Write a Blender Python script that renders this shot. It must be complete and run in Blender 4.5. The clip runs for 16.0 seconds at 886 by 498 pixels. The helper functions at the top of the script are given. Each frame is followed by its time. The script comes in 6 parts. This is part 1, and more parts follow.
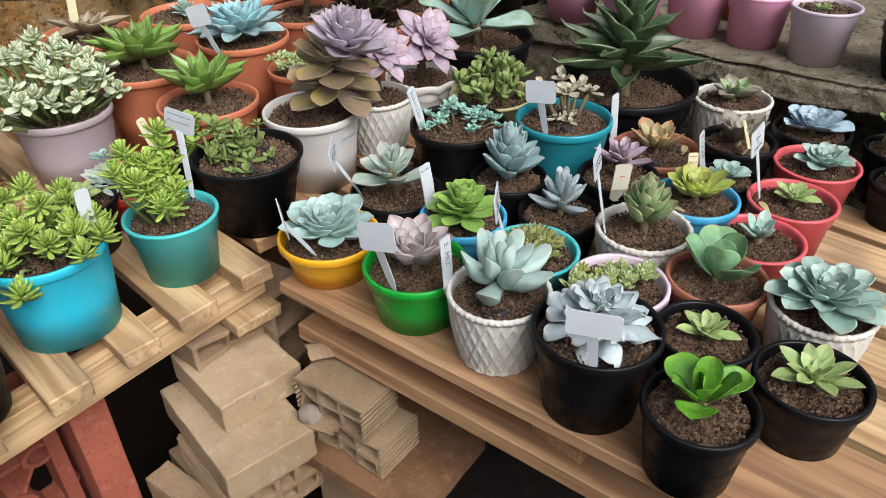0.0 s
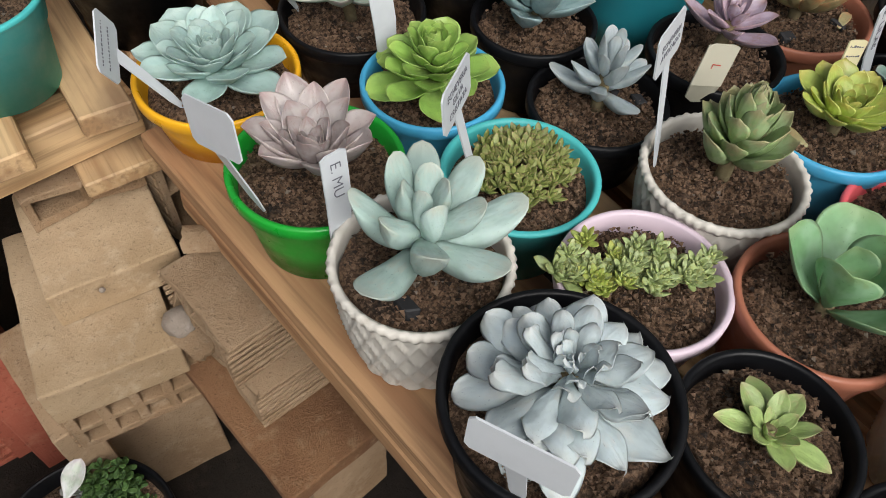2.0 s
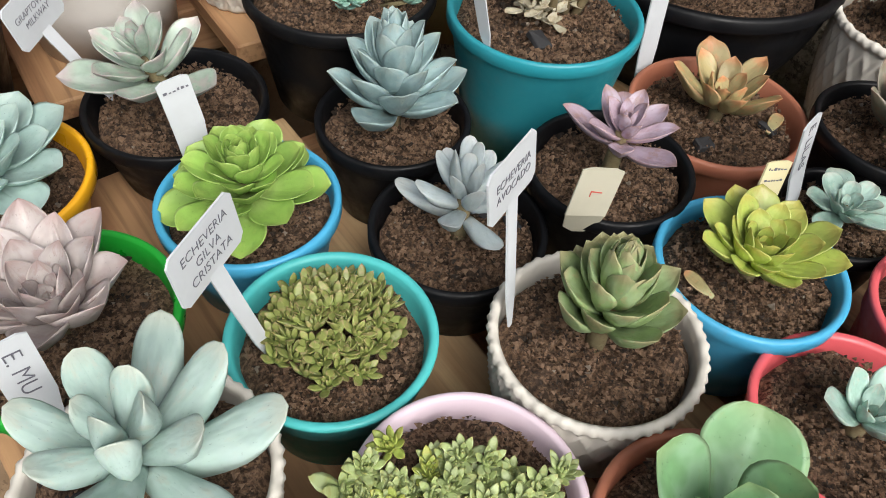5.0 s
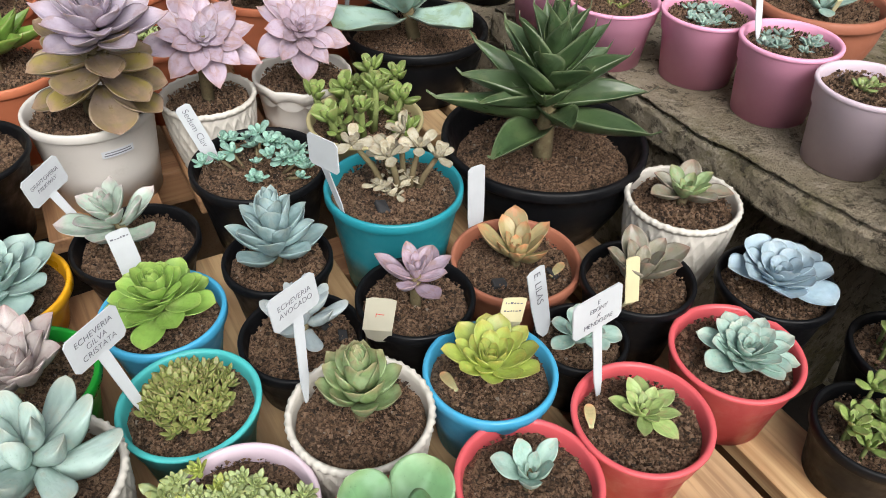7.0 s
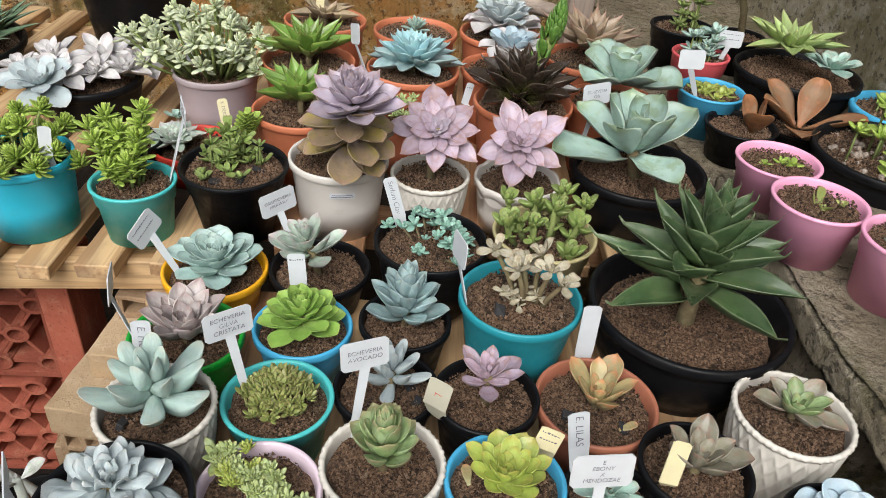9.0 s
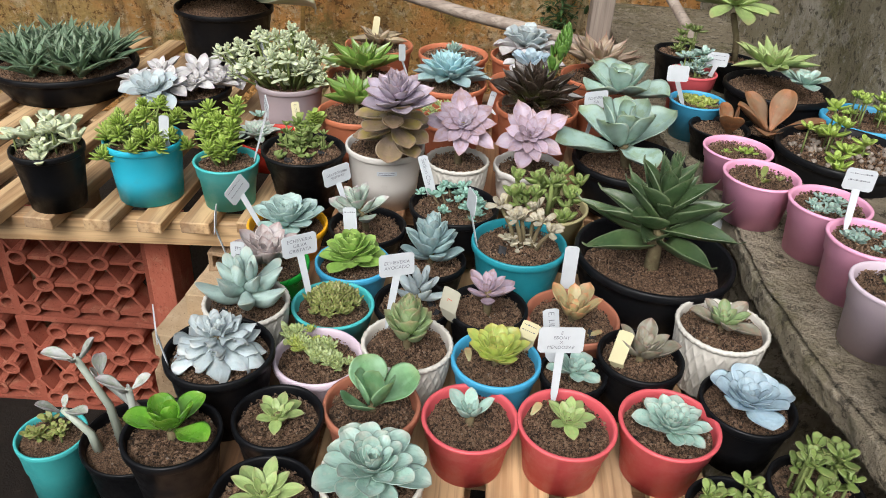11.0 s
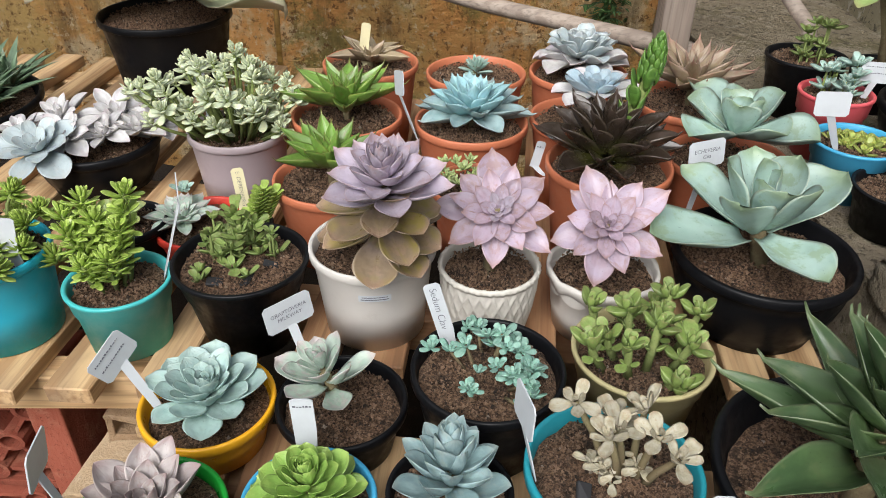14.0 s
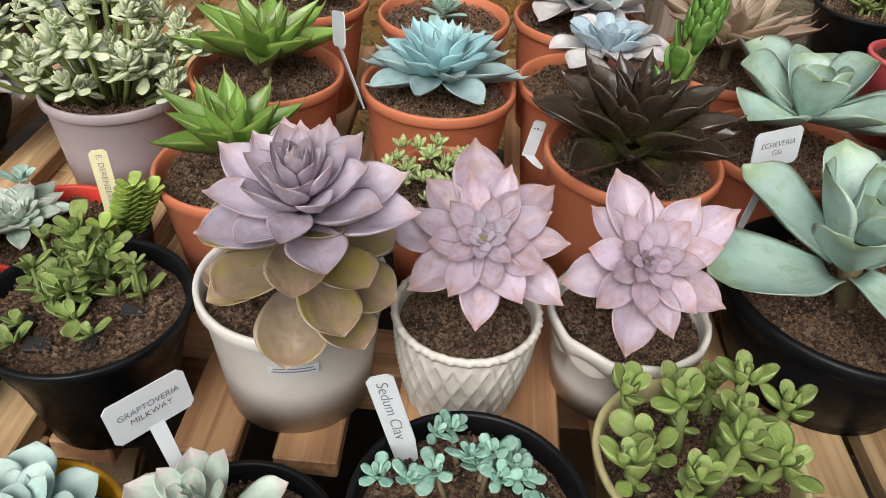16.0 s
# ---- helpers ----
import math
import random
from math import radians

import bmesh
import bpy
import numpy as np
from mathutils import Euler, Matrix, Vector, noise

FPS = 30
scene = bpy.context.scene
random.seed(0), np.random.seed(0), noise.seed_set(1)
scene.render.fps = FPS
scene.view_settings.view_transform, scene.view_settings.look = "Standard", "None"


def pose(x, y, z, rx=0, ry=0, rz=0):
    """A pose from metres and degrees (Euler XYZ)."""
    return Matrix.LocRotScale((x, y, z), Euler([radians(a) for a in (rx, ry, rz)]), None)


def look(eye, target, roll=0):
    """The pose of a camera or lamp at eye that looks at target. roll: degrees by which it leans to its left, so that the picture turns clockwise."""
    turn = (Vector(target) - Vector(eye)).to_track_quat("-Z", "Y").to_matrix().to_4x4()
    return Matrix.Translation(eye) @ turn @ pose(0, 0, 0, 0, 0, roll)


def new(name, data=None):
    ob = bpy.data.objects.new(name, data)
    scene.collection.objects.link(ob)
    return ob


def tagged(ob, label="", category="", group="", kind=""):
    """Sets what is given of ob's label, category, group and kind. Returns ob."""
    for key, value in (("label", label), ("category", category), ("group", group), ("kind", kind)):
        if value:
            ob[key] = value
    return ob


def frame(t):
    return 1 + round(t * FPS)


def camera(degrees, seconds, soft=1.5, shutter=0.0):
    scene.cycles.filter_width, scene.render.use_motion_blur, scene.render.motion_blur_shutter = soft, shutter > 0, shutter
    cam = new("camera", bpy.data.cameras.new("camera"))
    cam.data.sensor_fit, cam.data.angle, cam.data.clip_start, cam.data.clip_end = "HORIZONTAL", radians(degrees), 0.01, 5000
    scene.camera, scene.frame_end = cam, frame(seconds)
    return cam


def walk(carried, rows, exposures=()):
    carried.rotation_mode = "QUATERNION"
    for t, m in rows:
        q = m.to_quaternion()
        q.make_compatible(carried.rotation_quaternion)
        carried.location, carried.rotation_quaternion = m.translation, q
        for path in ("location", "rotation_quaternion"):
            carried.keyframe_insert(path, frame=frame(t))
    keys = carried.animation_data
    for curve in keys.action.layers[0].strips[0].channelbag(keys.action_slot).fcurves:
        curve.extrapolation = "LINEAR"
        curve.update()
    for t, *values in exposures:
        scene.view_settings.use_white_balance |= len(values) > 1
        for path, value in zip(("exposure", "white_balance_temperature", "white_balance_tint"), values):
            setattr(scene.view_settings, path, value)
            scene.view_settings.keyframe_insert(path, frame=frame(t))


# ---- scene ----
# ---- camera ----
cam = camera(61.97, 16.0, soft=0.9)
PATH = [
    (0, (0.0626, 0.0031, 1.2076), (0.6530, 0.5809, 0.6440), -1.14),
    (0.5, (0.1669, 0.0190, 1.1869), (0.6860, 0.6029, 0.5627), -0.83),
    (1, (0.2429, 0.0528, 1.1621), (0.7492, 0.6036, 0.4986), 0.15),
    (1.5, (0.3278, 0.1224, 1.1260), (0.7812, 0.6547, 0.4111), 1.90),
    (2, (0.4071, 0.1836, 1.0760), (0.7805, 0.6722, 0.2874), 4.10),
    (2.5, (0.4421, 0.2196, 1.0418), (0.7534, 0.6913, 0.2169), 4.39),
    (3, (0.4398, 0.2629, 1.0194), (0.6722, 0.7513, 0.1783), 4.18),
    (3.5, (0.4500, 0.3006, 0.9892), (0.6428, 0.8231, 0.1586), 3.97),
    (4, (0.4837, 0.2966, 0.9949), (0.7156, 0.8297, 0.1812), 4.00),
    (4.5, (0.5411, 0.2677, 1.0173), (0.8511, 0.7957, 0.2266), 3.94),
    (5, (0.5791, 0.2350, 1.0326), (0.9811, 0.7528, 0.2775), 5.41),
    (5.2, (0.5818, 0.2225, 1.0434), (1.0034, 0.7407, 0.2993), 5.50),
    (7.3, (0.6736, 0.0060, 1.1962), (1.0247, 0.7059, 0.5741), 2.32),
    (7.5, (0.6814, 0.0124, 1.1998), (1.0040, 0.7342, 0.5875), 2.97),
    (8, (0.7133, 0.0234, 1.2203), (0.9522, 0.7801, 0.6118), 5.00),
    (8.5, (0.7637, 0.0085, 1.2514), (0.9204, 0.8004, 0.6611), 5.05),
    (9, (0.8174, -0.0907, 1.2704), (0.8367, 0.7318, 0.7021), 5.22),
    (9.5, (0.8688, -0.2110, 1.2676), (0.8207, 0.6286, 0.7266), 4.17),
    (9.7, (0.8814, -0.2470, 1.2817), (0.8093, 0.5878, 0.7358), 3.37),
    (11.8, (0.8742, -0.3983, 1.3167), (0.8345, 0.4689, 0.8204), 3.37),
    (12, (0.8807, -0.3816, 1.3107), (0.8432, 0.4888, 0.8198), 3.21),
    (12.5, (0.8687, -0.2659, 1.2987), (0.8351, 0.5867, 0.7771), 3.58),
    (13, (0.8447, -0.1000, 1.2843), (0.7670, 0.7473, 0.7590), 2.90),
    (13.5, (0.8363, 0.0483, 1.2536), (0.7486, 0.8909, 0.7223), 1.85),
    (14, (0.8292, 0.1727, 1.2192), (0.7440, 1.0032, 0.6688), 0.89),
    (14.5, (0.8088, 0.2710, 1.1906), (0.7398, 1.0761, 0.6015), 1.46),
    (15, (0.7960, 0.3452, 1.1669), (0.7584, 1.1401, 0.5613), 3.96),
    (15.5, (0.7943, 0.4056, 1.1442), (0.7621, 1.1896, 0.5244), 4.30),
    (16, (0.7964, 0.4504, 1.1259), (0.7816, 1.2402, 0.5127), 4.54),
]
EXPOSURES = [(0.0, 0.73, 6150, 10), (1.5, 0.61, 6300, 10), (2.5, 0.33, 6500, 10), (3.5, 0.49, 6500, 10), (4.3, 0.44, 6500, 10), (5.0, 0.76, 6500, 10), (7.5, 0.8, 6400, 10), (9.0, 0.66, 6400, 10), (12.0, 0.7, 6250, 10), (14.5, 0.69, 6300, 10), (16.0, 0.57, 6500, 10)]
walk(cam, [(t, look(eye, target, roll)) for t, eye, target, roll in PATH], exposures=EXPOSURES)

# ---- world and sun: an overcast sky with a wide, weak sun ----
world = bpy.data.worlds.new("overcast_sky")
scene.world = world
world.use_nodes = True
wn = world.node_tree.nodes
sky = wn.new("ShaderNodeTexSky")
sky.sky_type, sky.sun_disc = "NISHITA", False
sky.sun_elevation, sky.sun_rotation = radians(47), radians(192)
sky.air_density, sky.dust_density, sky.ozone_density = 1.0, 6.0, 0.6
soften = wn.new("ShaderNodeHueSaturation")
soften.inputs["Saturation"].default_value = 0.35
world.node_tree.links.new(sky.outputs[0], soften.inputs["Color"])
world.node_tree.links.new(soften.outputs[0], wn["Background"].inputs[0])
wn["Background"].inputs[1].default_value = 0.075
sun_data = bpy.data.lights.new("sun", "SUN")
sun_data.energy, sun_data.angle, sun_data.color = 1.9, radians(45), (1.0, 0.97, 0.92)
sun = new("sun", sun_data)
sun.matrix_world = look((0.28, -2.0, 3.5), (0.8, 0.6, 0.6))

# ---- material helpers ----
def nodes_of(name):
    m = bpy.data.materials.new(name)
    m.use_nodes = True
    nt = m.node_tree
    return m, nt, nt.nodes, nt.links, nt.nodes["Principled BSDF"]


def rgba(c):
    return (c[0], c[1], c[2], 1.0)


def mixed(nt, fac, a, b, mode="MIX"):
    """A colour mix; fac, a and b are values or sockets."""
    n = nt.nodes.new("ShaderNodeMix")
    n.data_type, n.blend_type = "RGBA", mode
    for k, v in ((0, fac), (6, a), (7, b)):
        if isinstance(v, bpy.types.NodeSocket):
            nt.links.new(v, n.inputs[k])
        else:
            n.inputs[k].default_value = v if k == 0 else rgba(v)
    return n.outputs[2]


def ranged(nt, value, a, b, c=0.0, d=1.0):
    n = nt.nodes.new("ShaderNodeMapRange")
    n.interpolation_type = "SMOOTHSTEP"
    nt.links.new(value, n.inputs[0])
    for k, v in enumerate((a, b, c, d)):
        n.inputs[k + 1].default_value = v
    return n.outputs[0]


def noisy(nt, scale, detail=4.0, coords="Object", stretch=None, rough=0.6):
    tc = nt.nodes.new("ShaderNodeTexCoord")
    src = tc.outputs[coords]
    if stretch:
        mp = nt.nodes.new("ShaderNodeMapping")
        mp.inputs["Scale"].default_value = stretch
        nt.links.new(src, mp.inputs[0])
        src = mp.outputs[0]
    n = nt.nodes.new("ShaderNodeTexNoise")
    n.inputs["Scale"].default_value, n.inputs["Detail"].default_value, n.inputs["Roughness"].default_value = scale, detail, rough
    nt.links.new(src, n.inputs["Vector"])
    return n.outputs[0]


def bumped(nt, bsdf, height, strength, distance):
    b = nt.nodes.new("ShaderNodeBump")
    b.inputs["Strength"].default_value, b.inputs["Distance"].default_value = strength, distance
    nt.links.new(height, b.inputs["Height"])
    nt.links.new(b.outputs[0], bsdf.inputs["Normal"])


def varied(nt, colour, amount):
    """Lightness that differs from object to object."""
    info = nt.nodes.new("ShaderNodeObjectInfo")
    hsv = nt.nodes.new("ShaderNodeHueSaturation")
    nt.links.new(ranged(nt, info.outputs["Random"], 0, 1, 1 - amount, 1 + amount), hsv.inputs["Value"])
    nt.links.new(colour, hsv.inputs["Color"])
    return hsv.outputs[0]


def leaf_mat(name, base, tip=None, edge=None, heart=None, rough=0.5, wax=None, blotch=0.16, tip_at=0.78):
    """A succulent leaf: base colour, paler heart, coloured tip and margin, farina, scuffs and small blemishes that differ from leaf to leaf."""
    m, nt, nodes, links, bsdf = nodes_of(name)
    uv = nodes.new("ShaderNodeUVMap")
    sep = nodes.new("ShaderNodeSeparateXYZ")
    links.new(uv.outputs[0], sep.inputs[0])
    u, v = sep.outputs[0], sep.outputs[1]
    info = nodes.new("ShaderNodeObjectInfo")
    isl = nodes.new("ShaderNodeNewGeometry").outputs["Random Per Island"]
    both = nodes.new("ShaderNodeMath")
    both.operation = "MULTIPLY_ADD"
    links.new(isl, both.inputs[0])
    both.inputs[1].default_value = 61.0
    seed = nodes.new("ShaderNodeMath")
    seed.operation = "MULTIPLY"
    links.new(info.outputs["Random"], seed.inputs[0])
    seed.inputs[1].default_value = 47.0
    links.new(seed.outputs[0], both.inputs[2])
    place = nodes.new("ShaderNodeCombineXYZ")
    links.new(u, place.inputs[0])
    half = nodes.new("ShaderNodeMath")
    half.operation = "MULTIPLY"
    links.new(v, half.inputs[0])
    half.inputs[1].default_value = 0.4
    links.new(half.outputs[0], place.inputs[1])
    links.new(both.outputs[0], place.inputs[2])

    def patch(scale, detail=4.0, r=0.6):
        n = nodes.new("ShaderNodeTexNoise")
        n.inputs["Scale"].default_value, n.inputs["Detail"].default_value, n.inputs["Roughness"].default_value = scale, detail, r
        links.new(place.outputs[0], n.inputs["Vector"])
        return n.outputs[0]

    heart = heart or [min(1, c * 1.12 + 0.01) for c in base]
    col = mixed(nt, ranged(nt, u, 0.05, 0.6), heart, base)
    big = patch(3.0, 3.0)
    col = mixed(nt, ranged(nt, big, 0.38, 0.66, 0, 0.55), col, [c * (0.88 - blotch) for c in base])
    if wax:
        col = mixed(nt, ranged(nt, patch(2.6, 2.5, 0.5), 0.4, 0.64, 0, 0.6), col, wax)
    if tip:
        col = mixed(nt, ranged(nt, u, tip_at, 1.0, 0, 0.8), col, tip)
        col = mixed(nt, ranged(nt, patch(3.4, 4.0, 0.65), 0.53, 0.66, 0, 0.6), col, tip)
    if edge:
        col = mixed(nt, ranged(nt, v, 0.88, 1.0, 0.0, 0.6), col, edge)
    col = mixed(nt, ranged(nt, patch(24.0, 2.0), 0.66, 0.74, 0, 0.5), col, [c * 0.45 for c in base])
    col = varied(nt, col, 0.16)
    hsv = nodes.new("ShaderNodeHueSaturation")
    links.new(ranged(nt, isl, 0, 1, 0.82, 1.15), hsv.inputs["Value"])
    links.new(col, hsv.inputs["Color"])
    links.new(hsv.outputs[0], bsdf.inputs["Base Color"])
    links.new(ranged(nt, big, 0.3, 0.7, rough - 0.1, rough + 0.08), bsdf.inputs["Roughness"])
    bsdf.inputs["Specular IOR Level"].default_value = 0.5
    bsdf.inputs["Subsurface Weight"].default_value = 0.08
    bsdf.inputs["Subsurface Radius"].default_value = (0.006, 0.006, 0.003)
    bumped(nt, bsdf, patch(3.5, 1.5), 0.1, 0.03)
    return m


def plastic_mat(name, base, rough=0.38, dirt=(0.16, 0.11, 0.07), amount=0.45, spec=0.5):
    m, nt, nodes, links, bsdf = nodes_of(name)
    big = noisy(nt, 9.0, 6.0)
    col = mixed(nt, ranged(nt, big, 0.3, 0.7, 0, 0.35), base, [c * 0.8 for c in base])
    col = mixed(nt, ranged(nt, noisy(nt, 28.0, 8.0, rough=0.7), 0.56, 0.75, 0, amount), col, dirt)
    links.new(col, bsdf.inputs["Base Color"])
    links.new(ranged(nt, noisy(nt, 40.0, 5.0), 0.3, 0.7, rough - 0.08, rough + 0.25), bsdf.inputs["Roughness"])
    bsdf.inputs["Specular IOR Level"].default_value = spec
    bumped(nt, bsdf, noisy(nt, 120.0, 3.0), 0.12, 0.001)
    return m


def rough_mat(name, base, dark, light, scale=20.0, rough=0.9, bump=0.6, dist=0.004, stain=None):
    """Mineral surfaces: brick, mortar, concrete, soil, earth."""
    m, nt, nodes, links, bsdf = nodes_of(name)
    big = noisy(nt, scale * 0.15, 5.0)
    mid = noisy(nt, scale, 8.0, rough=0.7)
    fine = noisy(nt, scale * 7, 6.0, rough=0.75)
    col = mixed(nt, ranged(nt, big, 0.35, 0.65), base, dark)
    col = mixed(nt, ranged(nt, mid, 0.5, 0.72, 0, 0.7), col, light)
    col = mixed(nt, ranged(nt, fine, 0.54, 0.7, 0, 0.7), col, [c * 0.4 for c in dark])
    if stain:
        col = mixed(nt, ranged(nt, noisy(nt, scale * 0.3, 8.0, rough=0.75), 0.52, 0.68, 0, 0.75), col, stain)
    col = varied(nt, col, 0.1)
    links.new(col, bsdf.inputs["Base Color"])
    bsdf.inputs["Roughness"].default_value = rough
    bsdf.inputs["Specular IOR Level"].default_value = 0.25
    add = nodes.new("ShaderNodeMath")
    add.operation = "ADD"
    links.new(mid, add.inputs[0])
    links.new(fine, add.inputs[1])
    bumped(nt, bsdf, add.outputs[0], bump, dist)
    return m


def wood_mat(name, base, dark, stain):
    """Sawn pine: grain along the local x axis, knots, damp stains."""
    m, nt, nodes, links, bsdf = nodes_of(name)
    info = nodes.new("ShaderNodeObjectInfo")
    tc = nodes.new("ShaderNodeTexCoord")
    shift = nodes.new("ShaderNodeVectorMath")
    shift.operation = "ADD"
    links.new(tc.outputs["Object"], shift.inputs[0])
    mul = nodes.new("ShaderNodeVectorMath")
    mul.operation = "SCALE"
    mul.inputs[0].default_value = (7.0, 3.0, 5.0)
    links.new(info.outputs["Random"], mul.inputs["Scale"])
    links.new(mul.outputs[0], shift.inputs[1])

    def grain(scale, stretch, detail):
        mp = nodes.new("ShaderNodeMapping")
        mp.inputs["Scale"].default_value = stretch
        links.new(shift.outputs[0], mp.inputs[0])
        n = nodes.new("ShaderNodeTexNoise")
        n.inputs["Scale"].default_value, n.inputs["Detail"].default_value = scale, detail
        links.new(mp.outputs[0], n.inputs["Vector"])
        return n.outputs[0]

    rings = grain(30.0, (0.07, 1.6, 1.6), 6.0)
    fine = grain(160.0, (0.04, 1.0, 1.0), 4.0)
    blot = grain(9.0, (0.5, 1.0, 1.0), 6.0)
    col = mixed(nt, ranged(nt, rings, 0.42, 0.62), base, dark)
    col = mixed(nt, ranged(nt, fine, 0.46, 0.7, 0, 0.6), col, [c * 0.55 for c in dark])
    col = mixed(nt, ranged(nt, blot, 0.5, 0.72, 0, 0.75), col, stain)
    col = varied(nt, col, 0.12)
    links.new(col, bsdf.inputs["Base Color"])
    bsdf.inputs["Roughness"].default_value = 0.72
    bumped(nt, bsdf, fine, 0.35, 0.0015)
    return m


def plain_mat(name, base, rough=0.6):
    m, nt, nodes, links, bsdf = nodes_of(name)
    col = mixed(nt, ranged(nt, noisy(nt, 25.0, 5.0), 0.4, 0.7, 0, 0.4), base, [c * 0.8 for c in base])
    links.new(col, bsdf.inputs["Base Color"])
    bsdf.inputs["Roughness"].default_value = rough
    return m


def soil_mat(grains=False):
    m, nt, nodes, links, bsdf = nodes_of("soil_grit" if grains else "potting_soil")
    isl = nodes.new("ShaderNodeNewGeometry").outputs["Random Per Island"]
    info = nodes.new("ShaderNodeObjectInfo")
    mid = noisy(nt, 330.0, 4.0, rough=0.7)
    big = noisy(nt, 38.0, 5.0)
    col = mixed(nt, ranged(nt, mid, 0.4, 0.64), (0.11, 0.062, 0.036), (0.44, 0.265, 0.155))
    col = mixed(nt, ranged(nt, big, 0.55, 0.66, 0, 0.75), col, (0.03, 0.019, 0.013))
    if grains:
        col = mixed(nt, ranged(nt, isl, 0.4, 0.95, 0, 0.85), col, (0.5, 0.32, 0.2))
        col = mixed(nt, ranged(nt, isl, 0.28, 0.08, 0, 0.8), col, (0.018, 0.012, 0.009))
        col = mixed(nt, ranged(nt, isl, 0.985, 0.99, 0, 0.9), col, (0.5, 0.42, 0.33))
    links.new(col, bsdf.inputs["Base Color"])
    bsdf.inputs["Roughness"].default_value = 0.95
    bumped(nt, bsdf, noisy(nt, 420.0, 5.0, rough=0.8), 1.0, 0.01)
    return m


def wall_mat(name, base, second, pale, moss, dark, streak=0.6):
    """Old rendered earth: large patches of two colours, pale lime bloom, moss, dark drips running down, gritty relief."""
    m, nt, nodes, links, bsdf = nodes_of(name)
    col = mixed(nt, ranged(nt, noisy(nt, 2.2, 6.0, rough=0.65), 0.42, 0.6), base, second)
    col = mixed(nt, ranged(nt, noisy(nt, 5.5, 8.0, rough=0.72), 0.5, 0.64, 0, 0.8), col, pale)
    col = mixed(nt, ranged(nt, noisy(nt, 3.6, 9.0, rough=0.78), 0.5, 0.62, 0, 0.8), col, moss)
    col = mixed(nt, ranged(nt, noisy(nt, 9.0, 6.0, stretch=(1.0, 1.0, 0.14), rough=0.7), 0.52, 0.68, 0, streak), col, dark)
    col = mixed(nt, ranged(nt, noisy(nt, 46.0, 8.0, rough=0.75), 0.53, 0.6, 0, 0.85), col, [c * 0.25 for c in base])
    col = mixed(nt, ranged(nt, noisy(nt, 30.0, 6.0, rough=0.75), 0.56, 0.64, 0, 0.75), col, pale)
    links.new(col, bsdf.inputs["Base Color"])
    bsdf.inputs["Roughness"].default_value = 0.92
    bsdf.inputs["Specular IOR Level"].default_value = 0.25
    add = nodes.new("ShaderNodeMath")
    add.operation = "ADD"
    links.new(noisy(nt, 16.0, 8.0, rough=0.7), add.inputs[0])
    links.new(noisy(nt, 60.0, 6.0, rough=0.75), add.inputs[1])
    bumped(nt, bsdf, add.outputs[0], 1.0, 0.05)
    return m


SOIL = soil_mat()
GRIT = soil_mat(True)
WOOD = wood_mat("sawn_pine", (0.58, 0.395, 0.21), (0.38, 0.225, 0.105), (0.2, 0.13, 0.08))
WOOD_RED = wood_mat("damp_reddish_pine", (0.43, 0.25, 0.125), (0.3, 0.155, 0.075), (0.14, 0.08, 0.045))
WOOD_OLD = wood_mat("grey_pole_wood", (0.34, 0.28, 0.23), (0.24, 0.19, 0.155), (0.15, 0.12, 0.1))
CANE = wood_mat("yellow_cane", (0.62, 0.38, 0.09), (0.45, 0.25, 0.05), (0.3, 0.18, 0.06))
BRICK = rough_mat("pale_fired_clay", (0.38, 0.265, 0.165), (0.27, 0.175, 0.1), (0.45, 0.335, 0.225), 40.0, bump=0.8)
BRICK_RED = rough_mat("red_hollow_clay", (0.36, 0.105, 0.065), (0.25, 0.065, 0.04), (0.44, 0.19, 0.12), 22.0, bump=0.4)
BLOCK = rough_mat("smooth_pale_block", (0.47, 0.35, 0.225), (0.36, 0.255, 0.15), (0.52, 0.41, 0.285), 34.0, bump=0.6)
SLAB = rough_mat("brown_slab", (0.34, 0.18, 0.09), (0.22, 0.11, 0.055), (0.44, 0.28, 0.16), 55.0, bump=1.0)
CONCRETE = wall_mat("mossy_concrete", (0.48, 0.4, 0.29), (0.38, 0.32, 0.22), (0.6, 0.52, 0.4), (0.2, 0.18, 0.08), (0.12, 0.1, 0.06), 0.2)
EARTHWALL = wall_mat("ochre_earth_wall", (0.62, 0.3, 0.09), (0.55, 0.36, 0.13), (0.66, 0.52, 0.32), (0.2, 0.18, 0.05), (0.1, 0.07, 0.03))
MOSSWALL = wall_mat("mossy_render_wall", (0.42, 0.37, 0.27), (0.34, 0.3, 0.19), (0.6, 0.56, 0.47), (0.16, 0.155, 0.06), (0.09, 0.08, 0.04), 0.25)
# Earth coloured darker than real soil: shade of the pallet gaps painted in.
GROUND = rough_mat("shade_darkened_earth", (0.016, 0.012, 0.009), (0.011, 0.008, 0.006), (0.035, 0.026, 0.019), 18.0, bump=0.8, dist=0.01)
STONE = rough_mat("grey_stone", (0.36, 0.3, 0.25), (0.28, 0.23, 0.19), (0.45, 0.4, 0.35), 40.0, bump=0.8)
LABEL = plain_mat("white_label_plastic", (0.56, 0.59, 0.62), 0.45)
LABEL_Y = plain_mat("yellowed_label_plastic", (0.68, 0.62, 0.38), 0.5)
CREAM = plain_mat("cream_tag_plastic", (0.5, 0.48, 0.38), 0.5)
INK = plain_mat("dark_ink", (0.13, 0.13, 0.16), 0.6)
INK_RED = plain_mat("red_ink", (0.6, 0.08, 0.06), 0.6)
COAL = plain_mat("charcoal", (0.018, 0.018, 0.02), 0.7)
